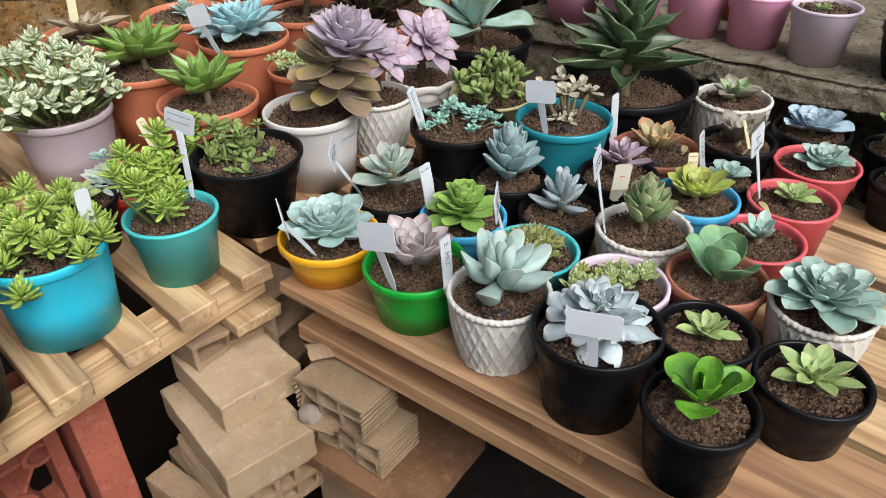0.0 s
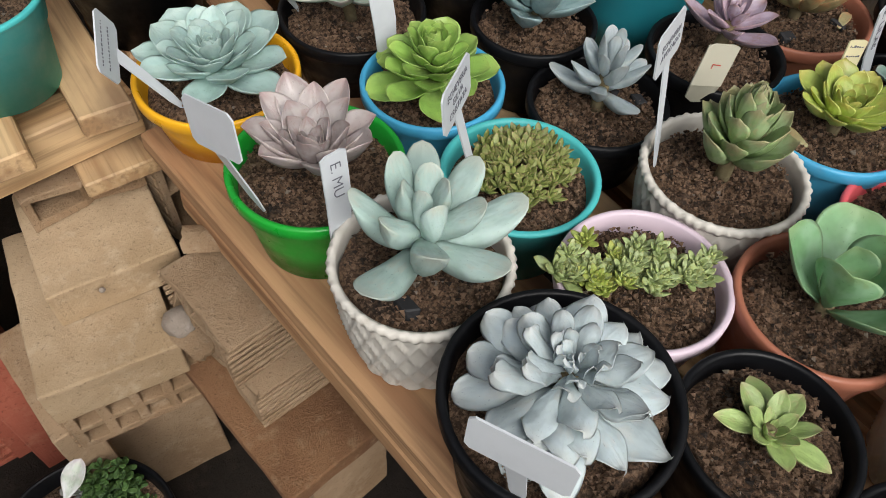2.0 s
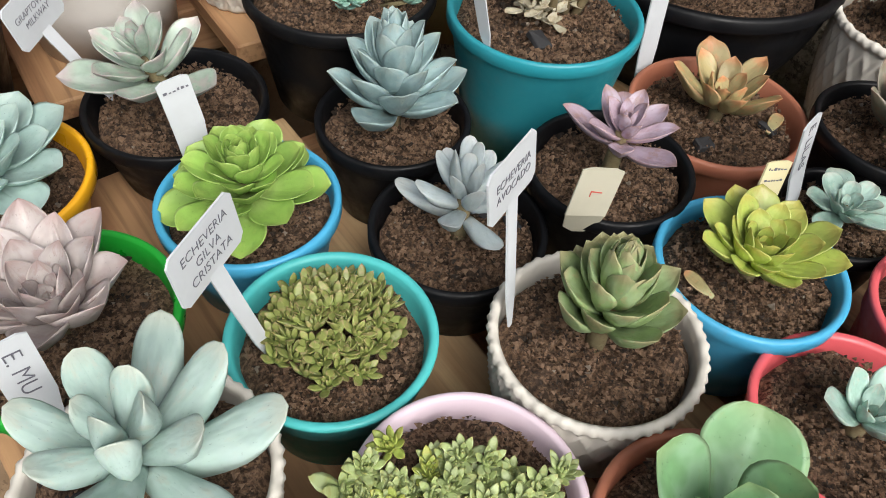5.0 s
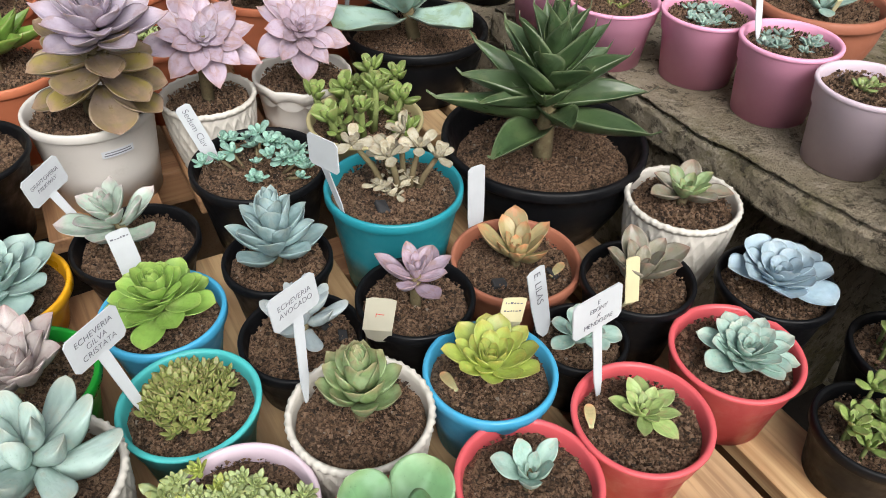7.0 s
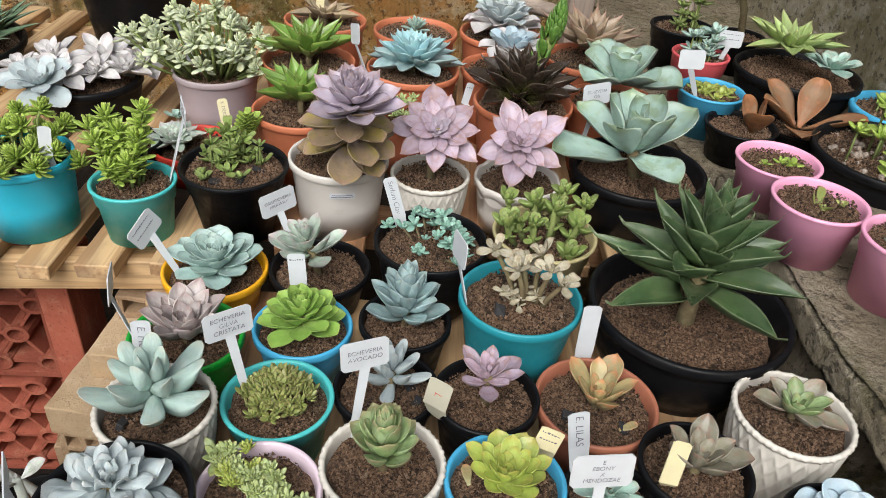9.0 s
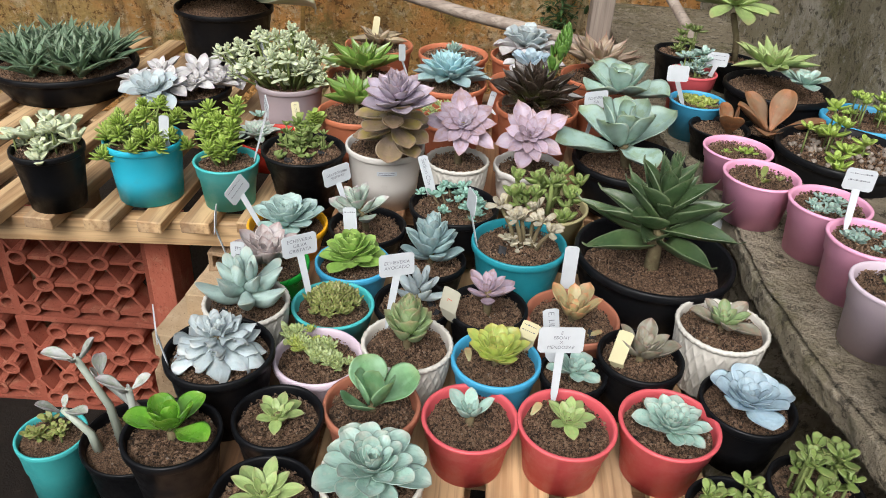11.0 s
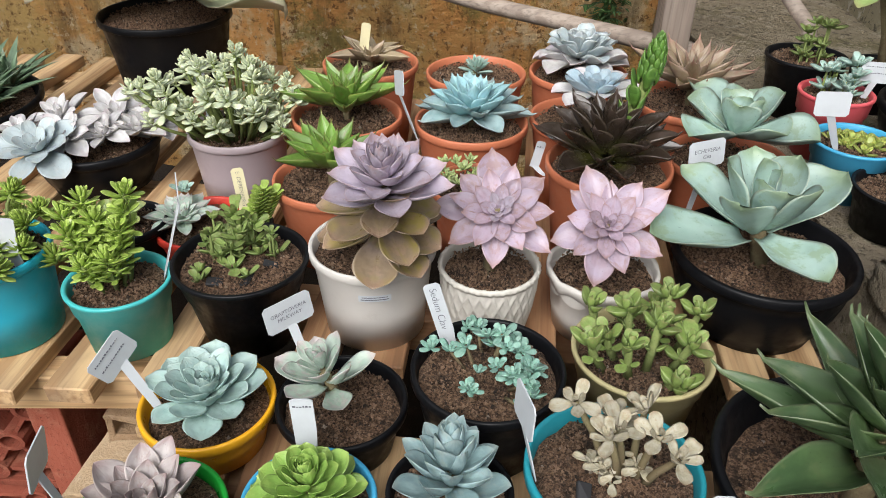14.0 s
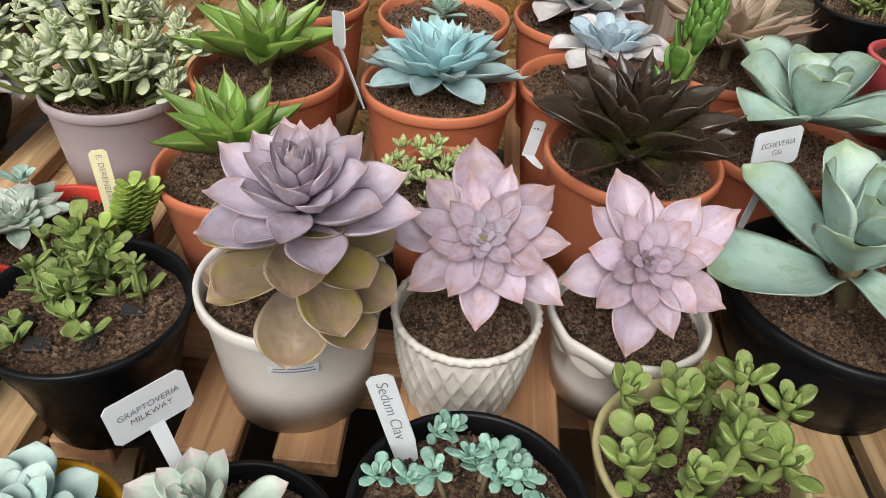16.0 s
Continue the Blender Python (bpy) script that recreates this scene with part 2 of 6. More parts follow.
STEM = rough_mat("plant_stem", (0.2, 0.17, 0.09), (0.14, 0.1, 0.06), (0.28, 0.25, 0.14), 60.0, bump=0.4, dist=0.001)
STEM_G = rough_mat("green_stem", (0.2, 0.25, 0.08), (0.15, 0.19, 0.06), (0.28, 0.31, 0.14), 60.0, bump=0.3, dist=0.001)

POTCOL = {
    "white": plastic_mat("white_pot_plastic", (0.62, 0.59, 0.55), 0.42, amount=0.2),
    "ivory": plastic_mat("ivory_lattice_plastic", (0.62, 0.59, 0.53), 0.4, dirt=(0.3, 0.24, 0.17), amount=0.4),
    "black": plastic_mat("black_pot_plastic", (0.005, 0.0053, 0.0065), 0.36, dirt=(0.035, 0.027, 0.021), amount=0.25, spec=0.2),
    "terracotta": plastic_mat("terracotta_plastic", (0.52, 0.165, 0.08), 0.5, dirt=(0.24, 0.13, 0.08), amount=0.4),
    "brown": plastic_mat("brown_terracotta_plastic", (0.36, 0.13, 0.075), 0.5, dirt=(0.2, 0.12, 0.08), amount=0.4),
    "yellow": plastic_mat("yellow_pot_plastic", (0.85, 0.42, 0.015), 0.32, amount=0.2),
    "green": plastic_mat("green_pot_plastic", (0.012, 0.33, 0.03), 0.3, amount=0.2),
    "turquoise": plastic_mat("turquoise_pot_plastic", (0.07, 0.47, 0.47), 0.36, amount=0.2),
    "teal": plastic_mat("teal_pot_plastic", (0.02, 0.26, 0.32), 0.36, amount=0.2),
    "blue": plastic_mat("light_blue_pot_plastic", (0.06, 0.36, 0.6), 0.36, amount=0.2),
    "cyan": plastic_mat("cyan_pot_plastic", (0.03, 0.48, 0.66), 0.38, amount=0.2),
    "pink": plastic_mat("pink_pot_plastic", (0.84, 0.38, 0.56), 0.36, amount=0.2),
    "coral": plastic_mat("coral_pot_plastic", (0.64, 0.1, 0.115), 0.36, amount=0.2),
    "red": plastic_mat("red_pot_plastic", (0.62, 0.05, 0.03), 0.36, amount=0.2),
    "lavender": plastic_mat("lavender_grey_plastic", (0.42, 0.35, 0.37), 0.42, amount=0.2),
    "lilac": plastic_mat("pale_lilac_plastic", (0.66, 0.54, 0.62), 0.4, amount=0.2),
    "gold": plastic_mat("cream_gold_plastic", (0.5, 0.44, 0.23), 0.38, amount=0.2),
}

# ---- mesh helpers ----
def part(name, bm, material, parent=None, label="", smooth=True):
    me = bpy.data.meshes.new(name)
    bm.to_mesh(me)
    bm.free()
    me.materials.append(material)
    if smooth:
        for p in me.polygons:
            p.use_smooth = True
    ob = new(name, me)
    if parent:
        ob.parent = parent
    return tagged(ob, label)


def empty(name, x, y, z, label="", category="", group="", kind=""):
    ob = new(name)
    ob.location = (x, y, z)
    ob.empty_display_size = 0.03
    return tagged(ob, label, category, group, kind)


def lathe(profile, segments=48, wave=None):
    """A surface of revolution; profile rows of (radius, z). wave(angle, k): offset of row k in radius and height."""
    bm = bmesh.new()
    rows = []
    for k, (r, z) in enumerate(profile):
        ring = []
        for s in range(segments):
            a = 2 * math.pi * s / segments
            dr, dz = wave(a, k) if wave else (0, 0)
            ring.append(bm.verts.new(((r + dr) * math.cos(a), (r + dr) * math.sin(a), z + dz)))
        rows.append(ring)
    for lo, hi in zip(rows, rows[1:]):
        for s in range(segments):
            bm.faces.new((lo[s], lo[(s + 1) % segments], hi[(s + 1) % segments], hi[s]))
    bm.faces.new(rows[0][::-1])
    return bm


def box(bm, x0, x1, y0, y1, z0, z1, jitter=0.0, rng=random):
    vs = []
    for x in (x0, x1):
        for y in (y0, y1):
            for z in (z0, z1):
                vs.append(bm.verts.new((x + rng.uniform(-jitter, jitter), y + rng.uniform(-jitter, jitter), z + rng.uniform(-jitter, jitter))))
    for f in ((0, 1, 3, 2), (4, 6, 7, 5), (0, 4, 5, 1), (2, 3, 7, 6), (0, 2, 6, 4), (1, 5, 7, 3)):
        bm.faces.new([vs[i] for i in f])
    return vs


def bevelled(bm, width, segments=2):
    bmesh.ops.bevel(bm, geom=bm.edges[:], offset=width, segments=segments, affect="EDGES", profile=0.6)
    return bm


def tube(points, radii, sides=8):
    """A closed bent tube through points."""
    bm = bmesh.new()
    pts = [Vector(p) for p in points]
    rings = []
    for i, p in enumerate(pts):
        d = (pts[min(i + 1, len(pts) - 1)] - pts[max(i - 1, 0)]).normalized()
        a = d.orthogonal().normalized() if i == 0 else (prev - d * prev.dot(d)).normalized()
        prev = a
        b = d.cross(a)
        r = radii[i] if isinstance(radii, (list, tuple)) else radii
        rings.append([bm.verts.new(p + r * (math.cos(t) * a + math.sin(t) * b)) for t in [2 * math.pi * s / sides for s in range(sides)]])
    for lo, hi in zip(rings, rings[1:]):
        for s in range(sides):
            bm.faces.new((lo[s], lo[(s + 1) % sides], hi[(s + 1) % sides], hi[s]))
    bm.faces.new(rings[0][::-1])
    bm.faces.new(rings[-1])
    return bm


# ---- leaves ----
def outline(kind, u):
    """Half width along the leaf, 0 to 1."""
    if kind == "spoon":
        return 0.36 + 0.64 * math.sin(u / 0.66 * math.pi / 2) ** 1.35 if u < 0.66 else max(0.0, 1 - ((u - 0.66) / 0.34) ** 2.3) ** 0.55
    if kind == "ovate":
        return 0.44 + 0.56 * math.sin(u / 0.58 * math.pi / 2) ** 1.2 if u < 0.58 else max(0.0, 1 - ((u - 0.58) / 0.42) ** 1.9) ** 0.85
    if kind == "lance":
        return 0.72 + 0.28 * math.sin(u / 0.35 * math.pi / 2) if u < 0.35 else (1 - ((u - 0.35) / 0.65) ** 1.5)
    if kind == "finger":
        return (0.55 + 0.45 * min(1, u / 0.6)) * math.sqrt(max(0, 1 - max(0, (u - 0.7) / 0.3) ** 2))
    if kind == "paddle":
        return (0.16 + 0.84 * math.sin(min(1, u / 0.62) * math.pi / 2) ** 1.6) * math.sqrt(max(0, 1 - max(0, (u - 0.6) / 0.4) ** 2))
    return 1 - u


LEAVES = {}


def leaf_arrays(kind, width, thick, curve, cup, wavy=0.0, nu=12, nv=12, mucro=0.0):
    """Vertices, faces and uv of a leaf one metre long on +x; width and thick are whole sizes, curve lifts the tip, cup hollows the top."""
    vs, uvs, fs = [], [], []
    for i in range(nu + 1):
        u = 1 - (1 - i / nu) ** 1.35
        w = max(0.02, outline(kind, u)) * width / 2
        th = thick * (0.5 + 0.5 * math.sin(math.pi * min(1, u * 0.9 + 0.15))) * max(0.1, (1 - u**4))
        for j in range(nv):
            a = 2 * math.pi * j / nv
            c, s = math.cos(a), math.sin(a)
            y = w * c
            z = th * (0.3 * s if s > 0 else 0.7 * s) + 1.35 * cup * abs(c) ** 1.6 * w * 2 + curve * u * u
            if wavy:
                z += wavy * math.sin(u * 9 + (2 if c > 0 else 0)) * abs(c) ** 2 * (0.3 + u)
            if mucro and i == nu:
                z += mucro
            vs.append((u + (mucro if i == nu else 0), y, z))
            uvs.append((u, abs(c)))
    for i in range(nu):
        for j in range(nv):
            fs.append((i * nv + j, i * nv + (j + 1) % nv, (i + 1) * nv + (j + 1) % nv, (i + 1) * nv + j))
    fs.append(tuple(range(nv))[::-1])
    fs.append(tuple(nu * nv + j for j in range(nv)))
    return np.array(vs), fs, np.array(uvs)


def mesh_from(name, vs, fs, uvs, material):
    me = bpy.data.meshes.new(name)
    me.from_pydata([tuple(v) for v in vs], [], fs)
    layer = me.uv_layers.new(name="UVMap")
    idx = np.empty(len(me.loops), dtype=np.int32)
    me.loops.foreach_get("vertex_index", idx)
    layer.data.foreach_set("uv", np.asarray(uvs, dtype=np.float32)[idx].ravel())
    me.polygons.foreach_set("use_smooth", [True] * len(me.polygons))
    me.materials.append(material)
    me.update()
    return me


def leaf_mesh(material, *shape):
    key = (material.name, shape)
    if key not in LEAVES:
        vs, fs, uvs = leaf_arrays(*shape)
        LEAVES[key] = mesh_from("leaf", vs, fs, uvs, material)
    return LEAVES[key]


def lerp(a, b, f):
    return a + (b - a) * f


def rosette(parent, rng, radius, n, shape, mats, dense=1.3, el=(80, 12), centre=(0, 0, 0), tilt=(0, 0), column=0.0, inner=0.2, power=0.85, curve=(0.25, 0.02), outer_from=0.6, base=0.12, wob=6.0, fall=0.9):
    """Leaves in a spiral, each an object of its own. el: rise of the inner and outer leaves in degrees; column: height over which they are stacked."""
    kind, width, thick, cup = shape[:4]
    wavy = shape[4] if len(shape) > 4 else 0.0
    mucro = shape[5] if len(shape) > 5 else 0.0
    frame_m = Matrix.Translation(centre) @ Euler((radians(tilt[0]), radians(tilt[1]), 0)).to_matrix().to_4x4()
    spin = rng.uniform(0, 360)
    n = round(n * dense) if n >= 12 else n
    for i in range(n):
        f = i / max(1, n - 1)
        length = radius * lerp(inner, 1.0, f**power) * rng.uniform(0.92, 1.06)
        rise = lerp(el[0] * 0.88, el[1], f**fall) + rng.uniform(-wob, wob)
        step = round(f * 3) / 3
        bend = rng.choice((-0.05, 0.0, 0.06))
        me = leaf_mesh(mats[0] if f < outer_from else mats[-1], kind, width, thick, round(lerp(curve[0], curve[1], step) + bend, 3), cup, wavy, 12, 12, mucro)
        ob = new("leaf", me)
        ob.parent = parent
        off = radius * base * (0.2 + 0.8 * f)
        ob.matrix_basis = (frame_m @ Euler((0, 0, radians(spin + i * 137.508 + rng.uniform(-wob, wob)))).to_matrix().to_4x4()
                           @ Matrix.Translation((off, 0, column * (0.5 - f)))
                           @ Euler((radians(rng.uniform(-wob, wob)), radians(-rise), 0)).to_matrix().to_4x4()
                           @ Matrix.Diagonal((length, length * rng.uniform(0.88, 1.14), length, 1)))


class Bunch:
    """Many small leaves in one mesh."""

    def __init__(self):
        self.v, self.f, self.uv, self.count = [], [], [], 0

    def add(self, arrays, m):
        vs, fs, uvs = arrays
        mat = np.array(m)
        self.v.append(vs @ mat[:3, :3].T + mat[:3, 3])
        self.f += [tuple(i + self.count for i in face) for face in fs]
        self.uv.append(uvs)
        self.count += len(vs)

    def rosette(self, rng, at, radius, n, arrays, el=(80, 15), tilt=(0, 0), column=0.0):
        fm = Matrix.Translation(at) @ Euler((radians(tilt[0]), radians(tilt[1]), rng.uniform(0, 6))).to_matrix().to_4x4()
        for i in range(n):
            f = i / max(1, n - 1)
            l = radius * lerp(0.45, 1, f) * rng.uniform(0.85, 1.1)
            self.add(arrays, fm @ Euler((0, 0, i * 2.39996 + rng.uniform(-0.15, 0.15))).to_matrix().to_4x4() @ Matrix.Translation((radius * 0.1, 0, column * (0.5 - f)))
                     @ Euler((0, -radians(lerp(el[0], el[1], f) + rng.uniform(-8, 8)), 0)).to_matrix().to_4x4() @ Matrix.Diagonal((l, l, l, 1)))

    def made(self, name, material, parent, label="", kind="stuff"):
        ob = new(name, mesh_from(name, np.concatenate(self.v), self.f, np.concatenate(self.uv), material))
        ob.parent = parent
        return tagged(ob, label, kind=kind)


def stalk(parent, points, r0, r1, material=None, name="stem"):
    n = len(points)
    return part(name, tube(points, [lerp(r0, r1, i / (n - 1)) for i in range(n)]), material or STEM, parent)

# ---- leaf materials ----
LM = {
    "secunda": leaf_mat("blue_green_leaf", (0.3, 0.43, 0.4), tip=(0.36, 0.46, 0.42), edge=(0.38, 0.5, 0.46), wax=(0.4, 0.53, 0.5)),
    "mauve": leaf_mat("grey_mauve_leaf", (0.36, 0.31, 0.3), tip=(0.3, 0.21, 0.2), wax=(0.46, 0.43, 0.42), edge=(0.42, 0.36, 0.34)),
    "pachy": leaf_mat("pale_blue_green_leaf", (0.33, 0.45, 0.41), tip=(0.4, 0.43, 0.37), wax=(0.41, 0.52, 0.49), blotch=0.12),
    "silver": leaf_mat("silver_grey_leaf", (0.38, 0.45, 0.47), tip=(0.42, 0.44, 0.43), wax=(0.45, 0.52, 0.53), edge=(0.48, 0.52, 0.52)),
    "lime": leaf_mat("fresh_green_leaf", (0.24, 0.4, 0.085), tip=(0.3, 0.42, 0.1), heart=(0.38, 0.5, 0.18), edge=(0.34, 0.47, 0.14), rough=0.42),
    "yellowgreen": leaf_mat("yellow_green_leaf", (0.34, 0.42, 0.09), tip=(0.38, 0.34, 0.08), heart=(0.42, 0.5, 0.17), edge=(0.43, 0.45, 0.14), rough=0.45),
    "avocado": leaf_mat("avocado_green_leaf", (0.21, 0.3, 0.125), tip=(0.3, 0.26, 0.14), wax=(0.3, 0.39, 0.22)),
    "rose": leaf_mat("dusty_pink_leaf", (0.38, 0.285, 0.345), tip=(0.31, 0.19, 0.17), wax=(0.42, 0.36, 0.45), edge=(0.38, 0.24, 0.22), rough=0.45),
    "orange": leaf_mat("olive_orange_leaf", (0.35, 0.29, 0.14), tip=(0.5, 0.22, 0.1), heart=(0.36, 0.37, 0.2), edge=(0.5, 0.28, 0.15)),
    "steel": leaf_mat("steel_blue_leaf", (0.23, 0.34, 0.35), tip=(0.3, 0.36, 0.34), wax=(0.37, 0.49, 0.5), edge=(0.33, 0.44, 0.44)),
    "milky": leaf_mat("milky_green_leaf", (0.33, 0.43, 0.35), tip=(0.44, 0.36, 0.36), wax=(0.47, 0.54, 0.48), edge=(0.5, 0.43, 0.42)),
    "woolly": leaf_mat("woolly_beige_leaf", (0.44, 0.4, 0.28), tip=(0.36, 0.27, 0.17), wax=(0.55, 0.52, 0.42), rough=0.8),
    "mintsmall": leaf_mat("mint_small_leaf", (0.22, 0.42, 0.33), tip=(0.34, 0.5, 0.42), wax=(0.36, 0.56, 0.48)),
    "jade": leaf_mat("velvet_green_leaf", (0.17, 0.24, 0.06), tip=(0.19, 0.18, 0.07), edge=(0.27, 0.32, 0.16), heart=(0.2, 0.29, 0.08), rough=0.6),
    "agave": leaf_mat("dark_green_leaf", (0.05, 0.095, 0.038), tip=(0.1, 0.13, 0.06), heart=(0.13, 0.21, 0.08), wax=(0.09, 0.14, 0.07), edge=(0.2, 0.24, 0.13), rough=0.36, blotch=0.3),
    "brownish": leaf_mat("brown_olive_leaf", (0.21, 0.2, 0.14), tip=(0.26, 0.16, 0.12), wax=(0.31, 0.3, 0.26), edge=(0.3, 0.24, 0.2)),
    "powder": leaf_mat("powder_blue_leaf", (0.31, 0.42, 0.49), tip=(0.34, 0.41, 0.45), wax=(0.38, 0.49, 0.55), blotch=0.12),
    "seafoam": leaf_mat("sea_green_leaf", (0.26, 0.4, 0.34), tip=(0.38, 0.4, 0.34), wax=(0.38, 0.52, 0.47), edge=(0.4, 0.48, 0.42)),
    "paddle": leaf_mat("paddle_green_leaf", (0.15, 0.31, 0.14), tip=(0.2, 0.3, 0.13), wax=(0.26, 0.42, 0.27), edge=(0.26, 0.36, 0.2)),
    "glossy": leaf_mat("glossy_green_leaf", (0.11, 0.29, 0.025), tip=(0.18, 0.33, 0.04), heart=(0.2, 0.38, 0.06), rough=0.28),
    "star": leaf_mat("pale_star_green_leaf", (0.28, 0.38, 0.13), tip=(0.33, 0.3, 0.14), heart=(0.38, 0.48, 0.2), edge=(0.36, 0.4, 0.18)),
    "lavender": leaf_mat("lavender_leaf", (0.42, 0.36, 0.43), tip=(0.36, 0.25, 0.25), wax=(0.49, 0.44, 0.53), edge=(0.39, 0.3, 0.33), rough=0.45),
    "bronze": leaf_mat("bronze_olive_leaf", (0.25, 0.185, 0.12), tip=(0.3, 0.2, 0.14), wax=(0.27, 0.225, 0.025), edge=(0.42, 0.33, 0.27), heart=(0.33, 0.27, 0.27), rough=0.36),
    "ghost": leaf_mat("ghost_grey_leaf", (0.44, 0.43, 0.42), tip=(0.42, 0.35, 0.36), wax=(0.56, 0.55, 0.56)),
    "gila": leaf_mat("blue_green_broad_leaf", (0.27, 0.39, 0.34), tip=(0.2, 0.27, 0.15), wax=(0.36, 0.48, 0.43), edge=(0.36, 0.4, 0.31), rough=0.42),
    "palegreen": leaf_mat("pale_sedum_leaf", (0.5, 0.56, 0.36), tip=(0.62, 0.6, 0.34), wax=(0.62, 0.7, 0.54)),
    "agavelime": leaf_mat("bright_green_leaf", (0.15, 0.27, 0.05), tip=(0.16, 0.13, 0.04), heart=(0.26, 0.38, 0.09), edge=(0.2, 0.2, 0.05), rough=0.36, tip_at=0.88),
    "dry": leaf_mat("dry_brown_leaf", (0.3, 0.24, 0.15), tip=(0.25, 0.15, 0.1), edge=(0.36, 0.28, 0.2)),
    "iceblue": leaf_mat("ice_blue_leaf", (0.26, 0.45, 0.48), tip=(0.32, 0.5, 0.52), wax=(0.33, 0.55, 0.6), edge=(0.4, 0.58, 0.6)),
    "black": leaf_mat("black_purple_leaf", (0.034, 0.024, 0.017), tip=(0.055, 0.038, 0.03), heart=(0.1, 0.105, 0.025), edge=(0.09, 0.07, 0.05), rough=0.26),
    "lipstick": leaf_mat("brown_grey_leaf", (0.25, 0.19, 0.12), tip=(0.24, 0.12, 0.09), heart=(0.27, 0.26, 0.13), wax=(0.33, 0.27, 0.21), edge=(0.36, 0.24, 0.19), rough=0.42),
    "bright": leaf_mat("bright_sedum_leaf", (0.3, 0.42, 0.075), tip=(0.42, 0.5, 0.14), heart=(0.31, 0.44, 0.09), rough=0.38),
    "olive": leaf_mat("olive_crest_leaf", (0.25, 0.29, 0.08), tip=(0.37, 0.27, 0.14), heart=(0.24, 0.35, 0.1)),
    "semper": leaf_mat("light_green_semper_leaf", (0.31, 0.39, 0.15), tip=(0.3, 0.3, 0.09), heart=(0.36, 0.46, 0.2), wax=(0.4, 0.47, 0.26)),
    "grass": leaf_mat("grey_green_blade", (0.13, 0.21, 0.12), heart=(0.2, 0.3, 0.15), tip=(0.25, 0.3, 0.2), rough=0.5),
    "copper": leaf_mat("copper_brown_leaf", (0.2, 0.085, 0.035), tip=(0.32, 0.13, 0.05), wax=(0.2, 0.14, 0.08), rough=0.6),
    "greyleaf": leaf_mat("grey_green_big_leaf", (0.27, 0.31, 0.19), tip=(0.34, 0.28, 0.2), wax=(0.38, 0.41, 0.3), edge=(0.38, 0.32, 0.24)),
    "mottled": leaf_mat("mottled_pink_grey_leaf", (0.3, 0.34, 0.28), tip=(0.34, 0.29, 0.3), wax=(0.46, 0.45, 0.48), edge=(0.36, 0.31, 0.33), blotch=0.45),
    "budgreen": leaf_mat("bud_green_leaf", (0.085, 0.19, 0.03), tip=(0.16, 0.27, 0.06), heart=(0.16, 0.27, 0.05), rough=0.38),
    "darkfern": leaf_mat("dark_moss_green_leaf", (0.04, 0.09, 0.02), tip=(0.08, 0.14, 0.03), rough=0.6),
}

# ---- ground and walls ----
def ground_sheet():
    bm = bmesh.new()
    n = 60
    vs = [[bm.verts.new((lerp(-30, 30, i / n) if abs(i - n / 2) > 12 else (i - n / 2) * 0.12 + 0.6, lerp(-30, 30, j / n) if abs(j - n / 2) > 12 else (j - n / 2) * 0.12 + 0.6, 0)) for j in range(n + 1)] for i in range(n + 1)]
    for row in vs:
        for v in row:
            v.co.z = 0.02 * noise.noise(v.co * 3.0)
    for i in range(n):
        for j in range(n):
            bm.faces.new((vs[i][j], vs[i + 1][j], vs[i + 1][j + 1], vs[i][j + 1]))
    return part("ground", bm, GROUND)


tagged(ground_sheet(), "earth ground under the pallets, coloured near black for the shade there", "ground", kind="structure")


def wall_piece(name, a, b, z0, z1, thick, material, label, rough=0.02):
    """An uneven wall from a to b (x, y), thick behind its face."""
    bm = bmesh.new()
    a, b = Vector((*a, 0)), Vector((*b, 0))
    d = (b - a)
    length = d.length
    d.normalize()
    nrm = Vector((-d.y, d.x, 0))
    nx, nz = max(2, int(length / 0.06)), max(2, int((z1 - z0) / 0.06))
    front = [[None] * (nz + 1) for _ in range(nx + 1)]
    for i in range(nx + 1):
        for k in range(nz + 1):
            p = a + d * (length * i / nx) + Vector((0, 0, lerp(z0, z1, k / nz)))
            front[i][k] = bm.verts.new(p + nrm * rough * (noise.noise(p * 4.0) + 0.5 * noise.noise(p * 11.0)))
    for i in range(nx):
        for k in range(nz):
            bm.faces.new((front[i][k], front[i + 1][k], front[i + 1][k + 1], front[i][k + 1]))
    back = [bm.verts.new(p + nrm * thick) for p in (a + Vector((0, 0, z0)), b + Vector((0, 0, z0)), b + Vector((0, 0, z1)), a + Vector((0, 0, z1)))]
    bm.faces.new(back[::-1])
    bm.faces.new([front[i][nz] for i in range(nx + 1)] + [back[2], back[3]])
    bm.faces.new([front[0][k] for k in range(nz, -1, -1)] + [back[0], back[3]][:1] + [back[3]])
    bm.faces.new([front[nx][k] for k in range(nz + 1)] + [back[2], back[1]])
    return tagged(part(name, bm, material), label, "wall", kind="structure")


wall_piece("wall_back", (-2.6, 2.42), (1.62, 2.42), 0, 1.5, 0.25, EARTHWALL, "ochre earth wall with moss and pale patches", 0.035)
# The next two walls are unseen, added to block sky light near the horizon.
wall_piece("unseen_wall_near", (2.3, -2.4), (-2.6, -2.4), 0, 1.3, 0.25, MOSSWALL, "unseen rough rendered wall added behind the camera to cut low sky light", 0.03)
wall_piece("unseen_wall_left", (-2.6, -2.4), (-2.6, 2.42), 0, 1.3, 0.25, MOSSWALL, "unseen rough rendered wall added on the left to cut low sky light", 0.03)
wall_piece("wall_side", (1.56, 2.4), (2.3, -2.4), 0, 1.5, 0.25, MOSSWALL, "rough grey-brown rendered wall, mossy and stained", 0.03)


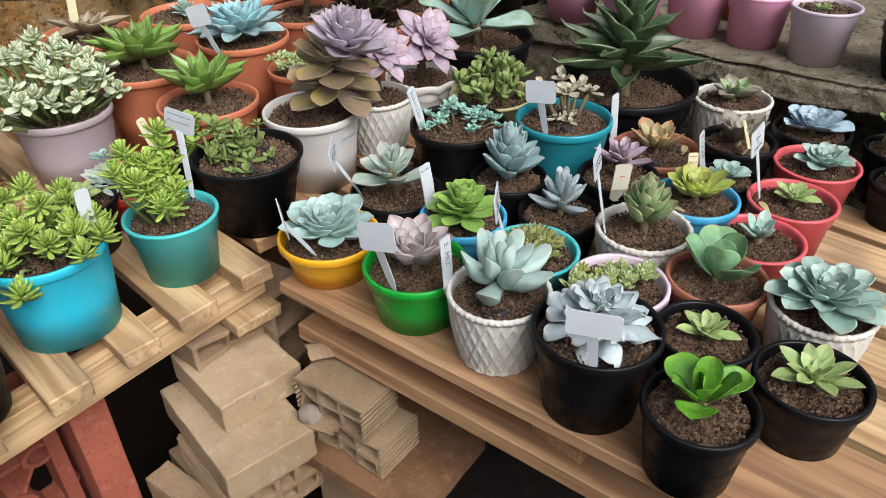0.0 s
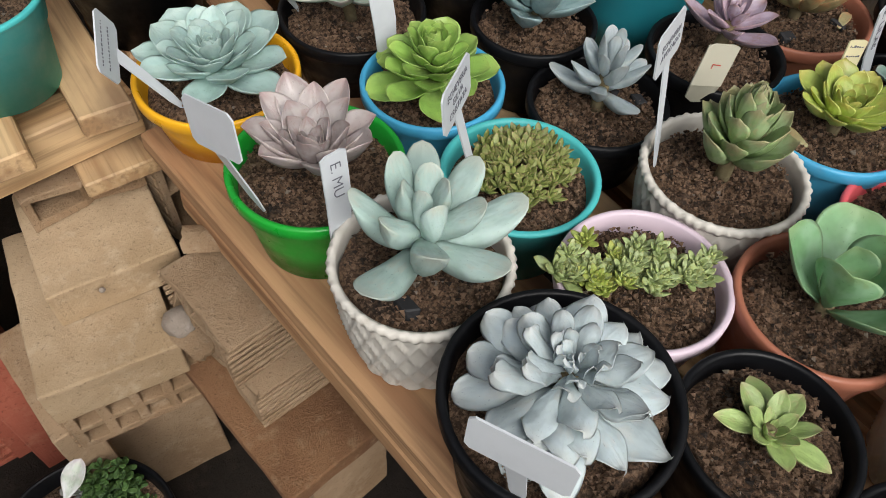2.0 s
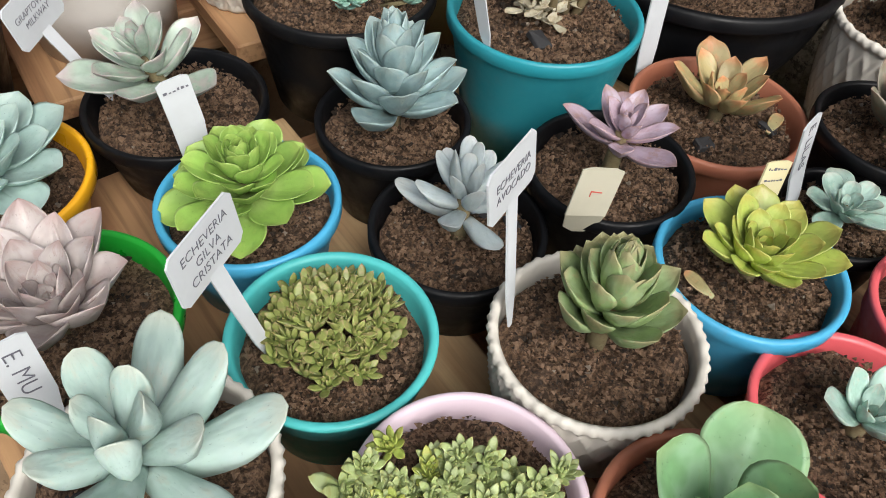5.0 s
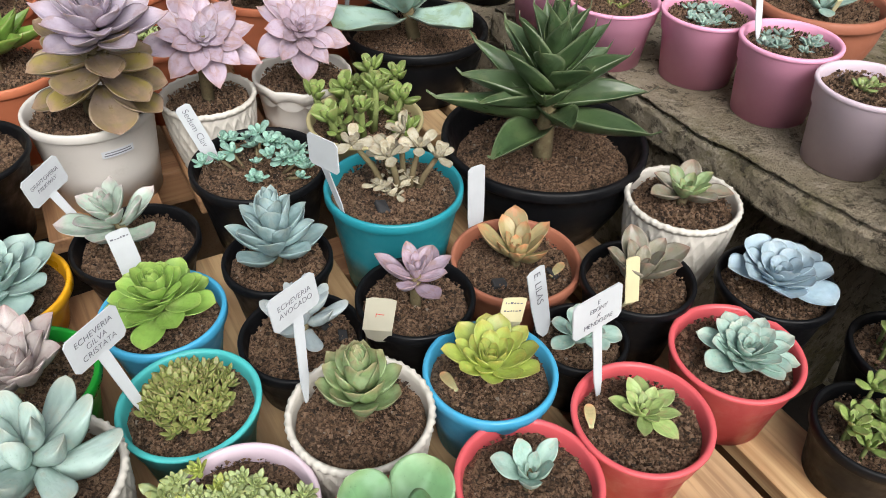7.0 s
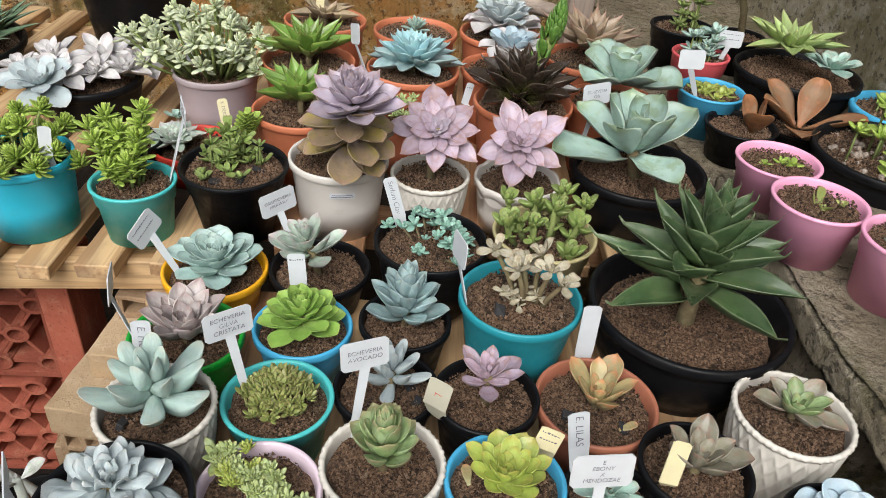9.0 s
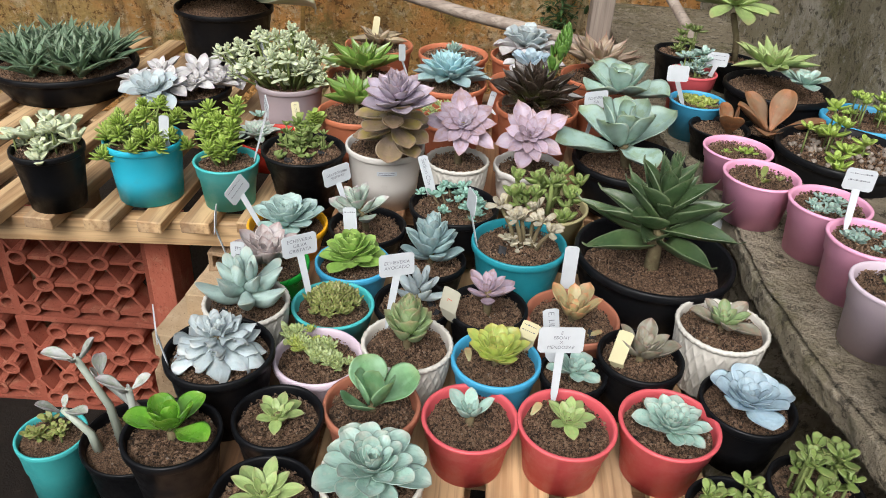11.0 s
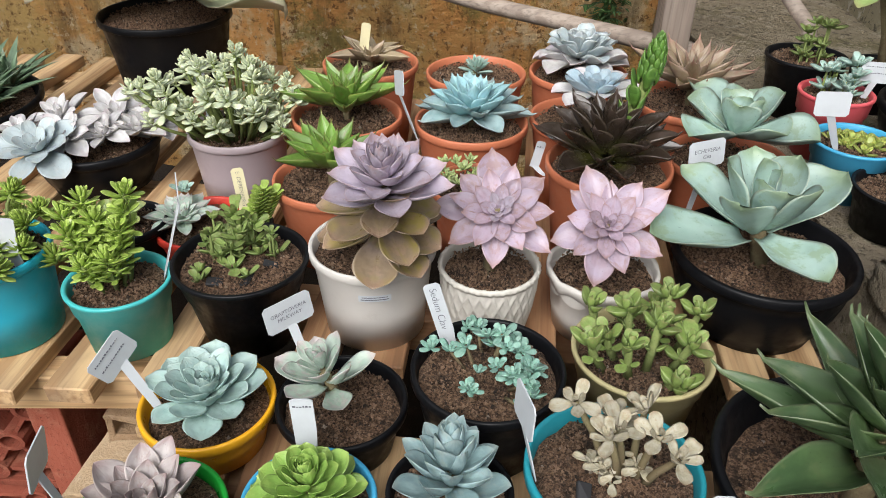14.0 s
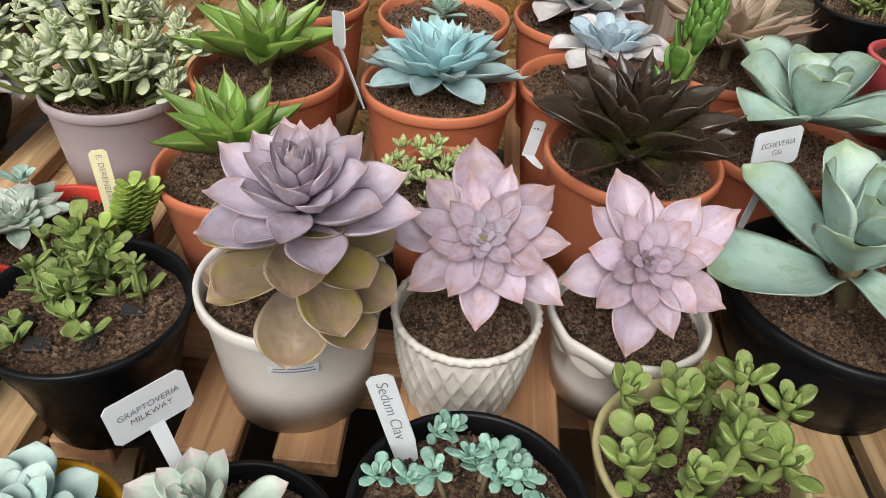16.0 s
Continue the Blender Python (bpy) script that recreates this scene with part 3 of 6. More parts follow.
def boulder_ledge():
    """The concrete ledge with the row of pink pots: a slab on a rough mass, open underneath at the near end."""
    thing = empty("concrete_ledge", 1.5, 0.6, 0, "rough weathered concrete ledge with a chipped edge and moss", "ledge", kind="structure")
    rng = random.Random(5)
    edge = [(1.252, 0.92), (1.266, 0.75), (1.268, 0.63), (1.268, 0.54), (1.272, 0.48), (1.284, 0.39), (1.3, 0.3), (1.325, 0.19), (1.34, -0.05), (1.36, -0.4)]

    def sheet(points, z_top, z_bot, far_x, name):
        bm = bmesh.new()
        nu, nv = 150, 70
        grid = []
        for i in range(nu + 1):
            f = i / nu * (len(points) - 1)
            k = min(int(f), len(points) - 2)
            ex, ey = lerp(points[k][0], points[k + 1][0], f - k), lerp(points[k][1], points[k + 1][1], f - k)
            row = []
            for j in range(nv + 1):
                if j <= 10:
                    x, z = ex, lerp(z_bot, z_top, j / 10)
                else:
                    x, z = lerp(ex, far_x, ((j - 10) / (nv - 10)) ** 1.6), z_top
                p = Vector((x, ey, z))
                d = 0.006 * noise.noise(p * 9.0) + 0.0035 * noise.noise(p * 30.0) + 0.003 * noise.noise(p * 85.0)
                p.x += d * (0.9 if j <= 10 else 0.2) + (0.006 if j in (9, 10, 11) else 0)
                p.z += d * 0.5 - (0.005 if j == 10 else 0)
                row.append(bm.verts.new(p - thing.location))
            grid.append(row)
        for i in range(nu):
            for j in range(nv):
                bm.faces.new((grid[i][j], grid[i][j + 1], grid[i + 1][j + 1], grid[i + 1][j]))
        lo = [r[0] for r in grid]
        far = [r[-1] for r in grid]
        down = [bm.verts.new((v.co.x, v.co.y, z_bot)) for v in far]
        for i in range(nu):
            bm.faces.new((far[i], down[i], down[i + 1], far[i + 1]))
            bm.faces.new((lo[i + 1], down[i + 1], down[i], lo[i]))
        bm.faces.new(grid[0][::-1] + [down[0]])
        bm.faces.new(grid[-1] + [down[-1]])
        return part(name, bm, CONCRETE, thing)

    sheet([(1.2, 2.35), (1.2, 1.6), (1.22, 1.15), (1.25, 0.95), (1.272, 0.75), (1.275, 0.62)], 0.72, 0.0, 1.8, "upper_ledge")
    sheet(edge, 0.757, 0.712, 1.93, "slab")
    sheet([(1.262, 0.92), (1.273, 0.75), (1.273, 0.6), (1.276, 0.5)], 0.752, 0.0, 1.9, "support")


boulder_ledge()

# ---- pallets ----
def board(parent, name, x0, x1, y0, y1, z0, z1, material, rng, along="y", turn=0.0):
    """A sawn board with its grain along its length; its mesh lies along local x."""
    lx, ly, lz = x1 - x0, y1 - y0, z1 - z0
    bm = bmesh.new()
    length, width = (ly, lx) if along == "y" else (lx, ly)
    box(bm, -length / 2, length / 2, -width / 2, width / 2, -lz / 2, lz / 2, 0.0012, rng)
    bevelled(bm, 0.0018, 1)
    ob = part(name, bm, material, parent, smooth=False)
    c = Vector(((x0 + x1) / 2, (y0 + y1) / 2, (z0 + z1) / 2)) - parent.location
    ob.matrix_basis = Matrix.Translation(c) @ Euler((rng.uniform(-0.006, 0.006), rng.uniform(-0.004, 0.004), (math.pi / 2 if along == "y" else 0) + turn)).to_matrix().to_4x4()
    return ob


rng = random.Random(11)
pallet = empty("wooden_pallet", 0.1, 1.0, 0.55, "pale pine pallet with spaced slats on stacked bricks", "pallet")
for x0, w in ((-0.52, 0.05), (-0.42, 0.047), (-0.325, 0.05), (-0.225, 0.048), (-0.125, 0.05), (-0.03, 0.047), (0.066, 0.05), (0.167, 0.047), (0.259, 0.045), (0.336, 0.053), (0.428, 0.047)):
    board(pallet, "slat", x0, x0 + w, 0.7 + (x0 - 0.2) * 0.14 - 0.003, 1.75, 0.617, 0.64, WOOD, rng, turn=rng.uniform(-0.008, 0.008))
for y in (0.718, 1.2, 1.68):
    board(pallet, "bearer", -0.6, 0.487, y - 0.012 if y < 1 else y - 0.03, y + 0.03, 0.567, 0.616, WOOD, rng, "x", turn=0.12 if y < 1 else 0.0)
for x0 in (0.412, -0.3):
    board(pallet, "foot_board", x0, x0 + 0.072, 0.735, 1.7, 0.548, 0.566, WOOD, rng)

pallet = empty("wooden_pallet", 0.85, 0.35, 0.5, "weathered reddish pine pallet with wide slats, damp between the pots", "pallet")
for x0, w, turn, m in ((0.497, 0.088, 0.115, WOOD_RED), (0.603, 0.075, 0.06, WOOD_RED), (0.70, 0.075, 0.03, WOOD), (0.80, 0.08, 0.02, WOOD), (0.905, 0.075, 0.015, WOOD), (1.0, 0.078, 0.01, WOOD), (1.1, 0.07, 0.0, WOOD)):
    board(pallet, "slat", x0 + (0.02 if x0 < 0.5 else 0), x0 + w + (0.02 if x0 < 0.5 else 0), -0.12, 0.715 - (x0 - 0.497) * 0.03, 0.606, 0.625, m, rng, turn=turn)
for y in (0.665, 0.31, -0.06):
    board(pallet, "bearer", 0.515 + (0.66 - y) * 0.1, 1.17, y - 0.035, y + 0.035, 0.548, 0.605, WOOD_RED, rng, "x")
for x0 in (0.475, 0.8, 1.08):
    board(pallet, "bottom_board", x0 + (0.055 if x0 < 0.5 else 0), x0 + 0.09 + (0.055 if x0 < 0.5 else 0), -0.12, 0.71, 0.522, 0.547, WOOD_RED, rng, turn=0.115 if x0 < 0.5 else 0)

pallet = empty("wooden_pallet", 0.85, 1.2, 0.55, "orange-brown damp pine pallet under the large pots", "pallet")
for x0 in (0.5, 0.59, 0.667, 0.762, 0.85, 0.925, 1.01, 1.085, 1.155):
    board(pallet, "slat", x0, x0 + 0.05, 0.79 + (x0 - 0.5) * 0.03, 1.6, 0.619, 0.64, WOOD_RED if x0 < 0.95 else WOOD, rng, turn=rng.uniform(-0.015, 0.015))
for y in (0.94, 1.2, 1.55):
    board(pallet, "bearer", 0.49, 1.195, y - 0.03, y + 0.03, 0.565, 0.618, WOOD_RED, rng, "x")

# ---- bricks ----
def brick_box(name, x, y, z, sx, sy, sz, turn, material, label, category="brick", worn=0.0022, tilt=(0, 0)):
    bm = bmesh.new()
    box(bm, -sx / 2, sx / 2, -sy / 2, sy / 2, 0, sz)
    bmesh.ops.subdivide_edges(bm, edges=bm.edges[:], cuts=9, use_grid_fill=True)
    for v in bm.verts:
        p = v.co * 30 + Vector((x * 50, y * 50, z * 50))
        v.co += 0.0014 * Vector((noise.noise(p), noise.noise(p + Vector((9, 0, 0))), noise.noise(p + Vector((0, 9, 0))))) + 0.0009 * Vector((noise.noise(p * 3), noise.noise(p * 3 + Vector((9, 0, 0))), noise.noise(p * 3 + Vector((0, 9, 0)))))
    ob = part(name, bm, material, None, smooth=False)
    mod = ob.modifiers.new("edge", "BEVEL")
    mod.width, mod.segments, mod.limit_method, mod.angle_limit = worn, 2, "ANGLE", radians(50)
    ob.matrix_basis = Matrix.Translation((x, y, z)) @ Euler((radians(tilt[0]), radians(tilt[1]), radians(turn))).to_matrix().to_4x4()
    return tagged(ob, label, category)


def hollow_brick(x, y, z, lx, ly, lz, cols, rows, turn, material, label, wall=0.009, tilt=(0, 0), ribs=True, broken=False):
    """A clay block with holes through it along local y, ribbed on its long sides."""
    bm = bmesh.new()
    xs = [-lx / 2]
    for c in range(cols):
        w = (lx - wall * (cols + 1)) / cols
        xs += [xs[-1] + wall, xs[-1] + wall + w]
    xs += [xs[-1] + wall]
    zs = [0.0]
    for r in range(rows):
        h = (lz - wall * (rows + 1)) / rows
        zs += [zs[-1] + wall, zs[-1] + wall + h]
    zs += [zs[-1] + wall]

    def solid(i, k):
        return not (i % 2 == 1 and k % 2 == 1)

    ys = [-ly / 2 + ly * s / 6 for s in range(7)]
    vert = {}

    def v(i, j, k):
        if (i, j, k) not in vert:
            p = Vector((xs[i], ys[j], zs[k]))
            q = p * 40 + Vector((x * 30, y * 30, z * 30))
            d = 0.0022 * Vector((noise.noise(q), noise.noise(q + Vector((7, 0, 0))), noise.noise(q + Vector((0, 7, 0)))))
            if broken and j in (0, 6):
                d += Vector((0, 0.02 * abs(noise.noise(q * 0.6)) * (1 if j == 0 else -1), 0))
            vert[(i, j, k)] = bm.verts.new(p + d)
        return vert[(i, j, k)]

    ni, nk = len(xs) - 1, len(zs) - 1
    for i in range(ni):
        for k in range(nk):
            if not solid(i, k):
                continue
            bm.faces.new((v(i, 0, k), v(i + 1, 0, k), v(i + 1, 0, k + 1), v(i, 0, k + 1)))
            bm.faces.new((v(i, 6, k), v(i, 6, k + 1), v(i + 1, 6, k + 1), v(i + 1, 6, k)))
            for j in range(6):
                if i == 0 or not solid(i - 1, k):
                    bm.faces.new((v(i, j, k), v(i, j, k + 1), v(i, j + 1, k + 1), v(i, j + 1, k)))
                if i == ni - 1 or not solid(i + 1, k):
                    bm.faces.new((v(i + 1, j, k), v(i + 1, j + 1, k), v(i + 1, j + 1, k + 1), v(i + 1, j, k + 1)))
                if k == 0 or not solid(i, k - 1):
                    bm.faces.new((v(i, j, k), v(i, j + 1, k), v(i + 1, j + 1, k), v(i + 1, j, k)))
                if k == nk - 1 or not solid(i, k + 1):
                    bm.faces.new((v(i, j, k + 1), v(i + 1, j, k + 1), v(i + 1, j + 1, k + 1), v(i, j + 1, k + 1)))
    if ribs:
        n = 7
        for side in (-1, 1):
            for r in range(n):
                zc = lz * (r + 0.5) / n
                x0 = side * lx / 2
                box(bm, min(x0, x0 + side * 0.003), max(x0, x0 + side * 0.003), -ly / 2 + 0.001, ly / 2 - 0.001, zc - lz / n * 0.28, zc + lz / n * 0.28, 0.0006)
    bmesh.ops.recalc_face_normals(bm, faces=bm.faces[:])
    ob = part("hollow_brick", bm, material, None, smooth=False)
    mod = ob.modifiers.new("edge", "BEVEL")
    mod.width, mod.segments, mod.limit_method, mod.angle_limit = 0.0012, 1, "ANGLE", radians(60)
    ob.matrix_basis = Matrix.Translation((x, y, z)) @ Euler((radians(tilt[0]), radians(tilt[1]), radians(turn))).to_matrix().to_4x4()
    return tagged(ob, label, "brick", "bricks under the pallets")


brick_box("clay_block", 0.404, 0.748, 0.462, 0.122, 0.145, 0.046, -3, BLOCK, "smooth pale clay block lying flat on another block")
brick_box("clay_block", 0.371, 0.712, 0.408, 0.128, 0.205, 0.053, -6, BLOCK, "smooth pale clay block with mortar on its edge")
hollow_brick(0.408, 0.808, 0.509, 0.112, 0.1, 0.04, 2, 1, 4, BRICK, "broken pale hollow brick with two openings under the pallet", wall=0.008, ribs=False, broken=True)
hollow_brick(0.372, 0.70, 0.33, 0.135, 0.16, 0.071, 4, 2, -5, BRICK, "pale clay block with small square holes, low in the stack", wall=0.01)
brick_box("clay_block", 0.37, 0.77, 0.0, 0.13, 0.13, 0.329, -3, BRICK, "tall stack of old clay bricks in shade under the pallet")
hollow_brick(0.478, 0.598, 0.457, 0.115, 0.075, 0.058, 3, 2, 98, BRICK, "pale hollow brick with ribbed sides leaning in the stack", wall=0.006, broken=True)
hollow_brick(0.49, 0.58, 0.4, 0.122, 0.082, 0.056, 3, 2, 97, BRICK, "pale hollow brick with a crumbling edge, second in the stack", wall=0.006, broken=True)
hollow_brick(0.505, 0.80, 0.42, 0.075, 0.075, 0.145, 1, 2, 12, BRICK, "ribbed hollow brick standing on end between two pallets", wall=0.008)
brick_box("clay_slab", 0.508, 0.574, 0.375, 0.165, 0.255, 0.024, 8.5, SLAB, "rough brown clay slab under the hollow bricks", "slab")
# Plain brick block stands in for the dark metal box below the slab.
brick_box("clay_block", 0.535, 0.61, 0.0, 0.12, 0.16, 0.374, 9, BRICK, "brick-coloured block standing in for a dark metal box under the brown slab")
brick_box("clay_block", 1.08, 0.3, 0.0, 0.16, 0.3, 0.521, 0, BRICK, "brick stack carrying the pallet in shade")
brick_box("clay_block", 0.9, 1.2, 0.0, 0.3, 0.3, 0.564, 0, BRICK, "brick stack carrying the back pallet in shade")
brick_box("clay_block", -0.3, 1.2, 0.0, 0.2, 0.3, 0.547, 0, BRICK, "brick stack carrying the far end of the pale pallet")
brick_box("clay_block", 0.285, 0.72, 0.18, 0.04, 0.16, 0.17, 8, BRICK, "reddish ribbed block in the shade beside the stack")


def stone(x, y, z, r):
    bm = bmesh.new()
    bmesh.ops.create_icosphere(bm, subdivisions=3, radius=r)
    for v in bm.verts:
        v.co *= 1 + 0.28 * noise.noise(v.co * 45) + 0.12 * noise.noise(v.co * 140)
        v.co.z *= 0.85
    ob = part("stone", bm, STONE)
    ob.location = (x, y, z)
    return tagged(ob, "small rough grey stone lying on the clay block" if z > 0.1 else "rough grey stone lying on the dark ground", "stone")


stone(0.432, 0.621, 0.467, 0.0165)

def shard(x, y, z, r, span, length, turn, tilt):
    """A curved piece broken from a hollow brick."""
    bm = bmesh.new()
    rows = []
    for i in range(9):
        a = radians(90 - span / 2 + span * i / 8)
        cut = 0.006 * noise.noise(Vector((x * 40, i * 0.9, 0)))
        rows.append([bm.verts.new((rr * math.cos(a), yy, rr * math.sin(a) - r)) for rr, yy in ((r, -length / 2 + cut), (r - 0.006, -length / 2 + cut), (r - 0.006, length / 2 - cut), (r, length / 2 - cut))])
    for p, q in zip(rows, rows[1:]):
        for s in range(4):
            bm.faces.new((p[s], p[(s + 1) % 4], q[(s + 1) % 4], q[s]))
    bm.faces.new(rows[0])
    bm.faces.new(rows[-1][::-1])
    bmesh.ops.recalc_face_normals(bm, faces=bm.faces[:])
    ob = part("clay_shard", bm, BRICK, smooth=False)
    ob.matrix_basis = pose(x, y, z, tilt, 0, turn)
    return tagged(ob, "broken curved clay shard lying on the brick stack", "shard")


shard(0.484, 0.652, 0.539, 0.019, 125, 0.034, 65, 4)
shard(0.44, 0.6, 0.466, 0.05, 40, 0.04, 20, 0)
stone(0.415, 0.655, 0.455, 0.004)
stone(0.385, 0.668, 0.501, 0.003)
for sx, sy in ((0.39, 0.52), (0.42, 0.42), (0.35, 0.48)):
    stone(sx, sy, 0.03, 0.03)

# red hollow bricks with round-holed latticework standing under the pale pallet
def lattice_brick(x, y, z, turn):
    """An open red clay screen block: rings joined by diagonal and straight webs."""
    bm = bmesh.new()
    size, tall, depth, n = 0.264, 0.2, 0.06, 3
    pitch, rise = size / n, tall / n
    for i in range(n + 1):
        for k in range(n + 1):
            cx, cz = -size / 2 + i * pitch + (pitch / 2 if k % 2 else 0), k * rise
            if cx > size / 2 + 0.001:
                continue
            segs = 14
            ring = []
            for s in range(segs):
                a = 2 * math.pi * s / segs
                ring.append([bm.verts.new((cx + r * math.cos(a), yy, cz + r * 0.8 * math.sin(a))) for r, yy in ((0.023, -depth / 2), (0.015, -depth / 2), (0.015, depth / 2), (0.023, depth / 2))])
            for s in range(segs):
                a, b = ring[s], ring[(s + 1) % segs]
                for q in range(4):
                    bm.faces.new((a[q], b[q], b[(q + 1) % 4], a[(q + 1) % 4]))
            if cx + pitch < size / 2 + 0.03:
                box(bm, cx + 0.021, cx + pitch - 0.021, -depth / 2 + 0.004, depth / 2, cz - 0.004, cz + 0.004, 0.001)
            if k < n:
                for dx in (-pitch / 2, pitch / 2):
                    vs = box(bm, -0.0035, 0.0035, -depth / 2 + 0.006, depth / 2, 0.015, rise - 0.015, 0.0008)
                    for vv in vs:
                        vv.co.x += cx + dx * (vv.co.z / rise)
                        vv.co.z += cz
    box(bm, size / 2 + 0.012, size / 2 + 0.03, -depth / 2 - 0.004, depth / 2, -0.03, tall + 0.03, 0.002)
    box(bm, -size / 2 - 0.03, size / 2 + 0.03, -depth / 2 + 0.02, depth / 2, tall + 0.018, tall + 0.03, 0.002)
    box(bm, -size / 2 - 0.03, size / 2 + 0.03, -depth / 2, depth / 2, -0.032, -0.02, 0.002)
    bmesh.ops.recalc_face_normals(bm, faces=bm.faces[:])
    ob = part("screen_brick", bm, BRICK_RED, None, smooth=False)
    ob.matrix_basis = pose(x, y, z, 0, 0, turn)
    return tagged(ob, "red clay screen brick with round openings under the pallet", "brick", "red screen bricks")


for bx, bz in ((0.063, 0.032), (0.063, 0.296), (-0.262, 0.032), (-0.262, 0.296)):
    lattice_brick(bx - 0.04, 0.885, bz, 3)
brick_box("red_block", 0.222, 0.87, 0.0, 0.05, 0.1, 0.545, 2, BRICK_RED, "red clay block on end at the side of the screen bricks")

# ---- pots ----
def soil_disc(parent, radius, z, rng):
    bm = bmesh.new()
    rings, segs = 7, 30
    prev = None
    top = bm.verts.new((0, 0, 0.004 + z))
    for k in range(1, rings + 1):
        r = radius * k / rings
        ring = []
        for s in range(segs):
            a = 2 * math.pi * s / segs
            p = Vector((r * math.cos(a), r * math.sin(a), 0))
            q = p * 60 + Vector((parent.location.x * 37, parent.location.y * 37, 0))
            ring.append(bm.verts.new((p.x, p.y, z + 0.008 * noise.noise(q) + 0.004 * noise.noise(q * 2.7) - (0.004 if k == rings else 0))))
        for s in range(segs):
            if prev is None:
                bm.faces.new((top, ring[s], ring[(s + 1) % segs]))
            else:
                bm.faces.new((prev[s], ring[s], ring[(s + 1) % segs], prev[(s + 1) % segs]))
        prev = ring
    part("soil", bm, SOIL, parent, smooth=False)
    bm = bmesh.new()
    grains = int(30000 * radius)
    for _ in range(grains):
        a, r = rng.uniform(0, 6.283), radius * 0.925 * math.sqrt(rng.random())
        s = rng.choice((0.0007, 0.0008, 0.001, 0.0011, 0.0014, 0.0022)) * rng.uniform(0.8, 1.3)
        c = Vector((r * math.cos(a), r * math.sin(a), z + 0.002 + 0.004 * rng.random()))
        q = [bm.verts.new(c + s * Vector(d) * rng.uniform(0.7, 1.3)) for d in ((1, 0, 0), (-0.6, 0.9, 0), (-0.5, -0.9, 0), (0, 0, 1), (0, 0, -1))]
        for f in ((0, 1, 3), (1, 2, 3), (2, 0, 3), (1, 0, 4), (2, 1, 4), (0, 2, 4)):
            bm.faces.new([q[i] for i in f])
    return tagged(part("soil_grit", bm, GRIT, parent, smooth=False), kind="stuff")


def charcoal(parent, spots, z, rng):
    for x, y, s in spots:
        bm = bmesh.new()
        box(bm, -s, s, -s * 0.6, s * 0.6, -s * 0.35, s * 0.35, s * 0.25, rng)
        bevelled(bm, s * 0.12, 1)
        ob = part("charcoal", bm, COAL, parent, smooth=False)
        ob.matrix_basis = pose(x, y, z, rng.uniform(-20, 20), rng.uniform(-20, 20), rng.uniform(0, 180))


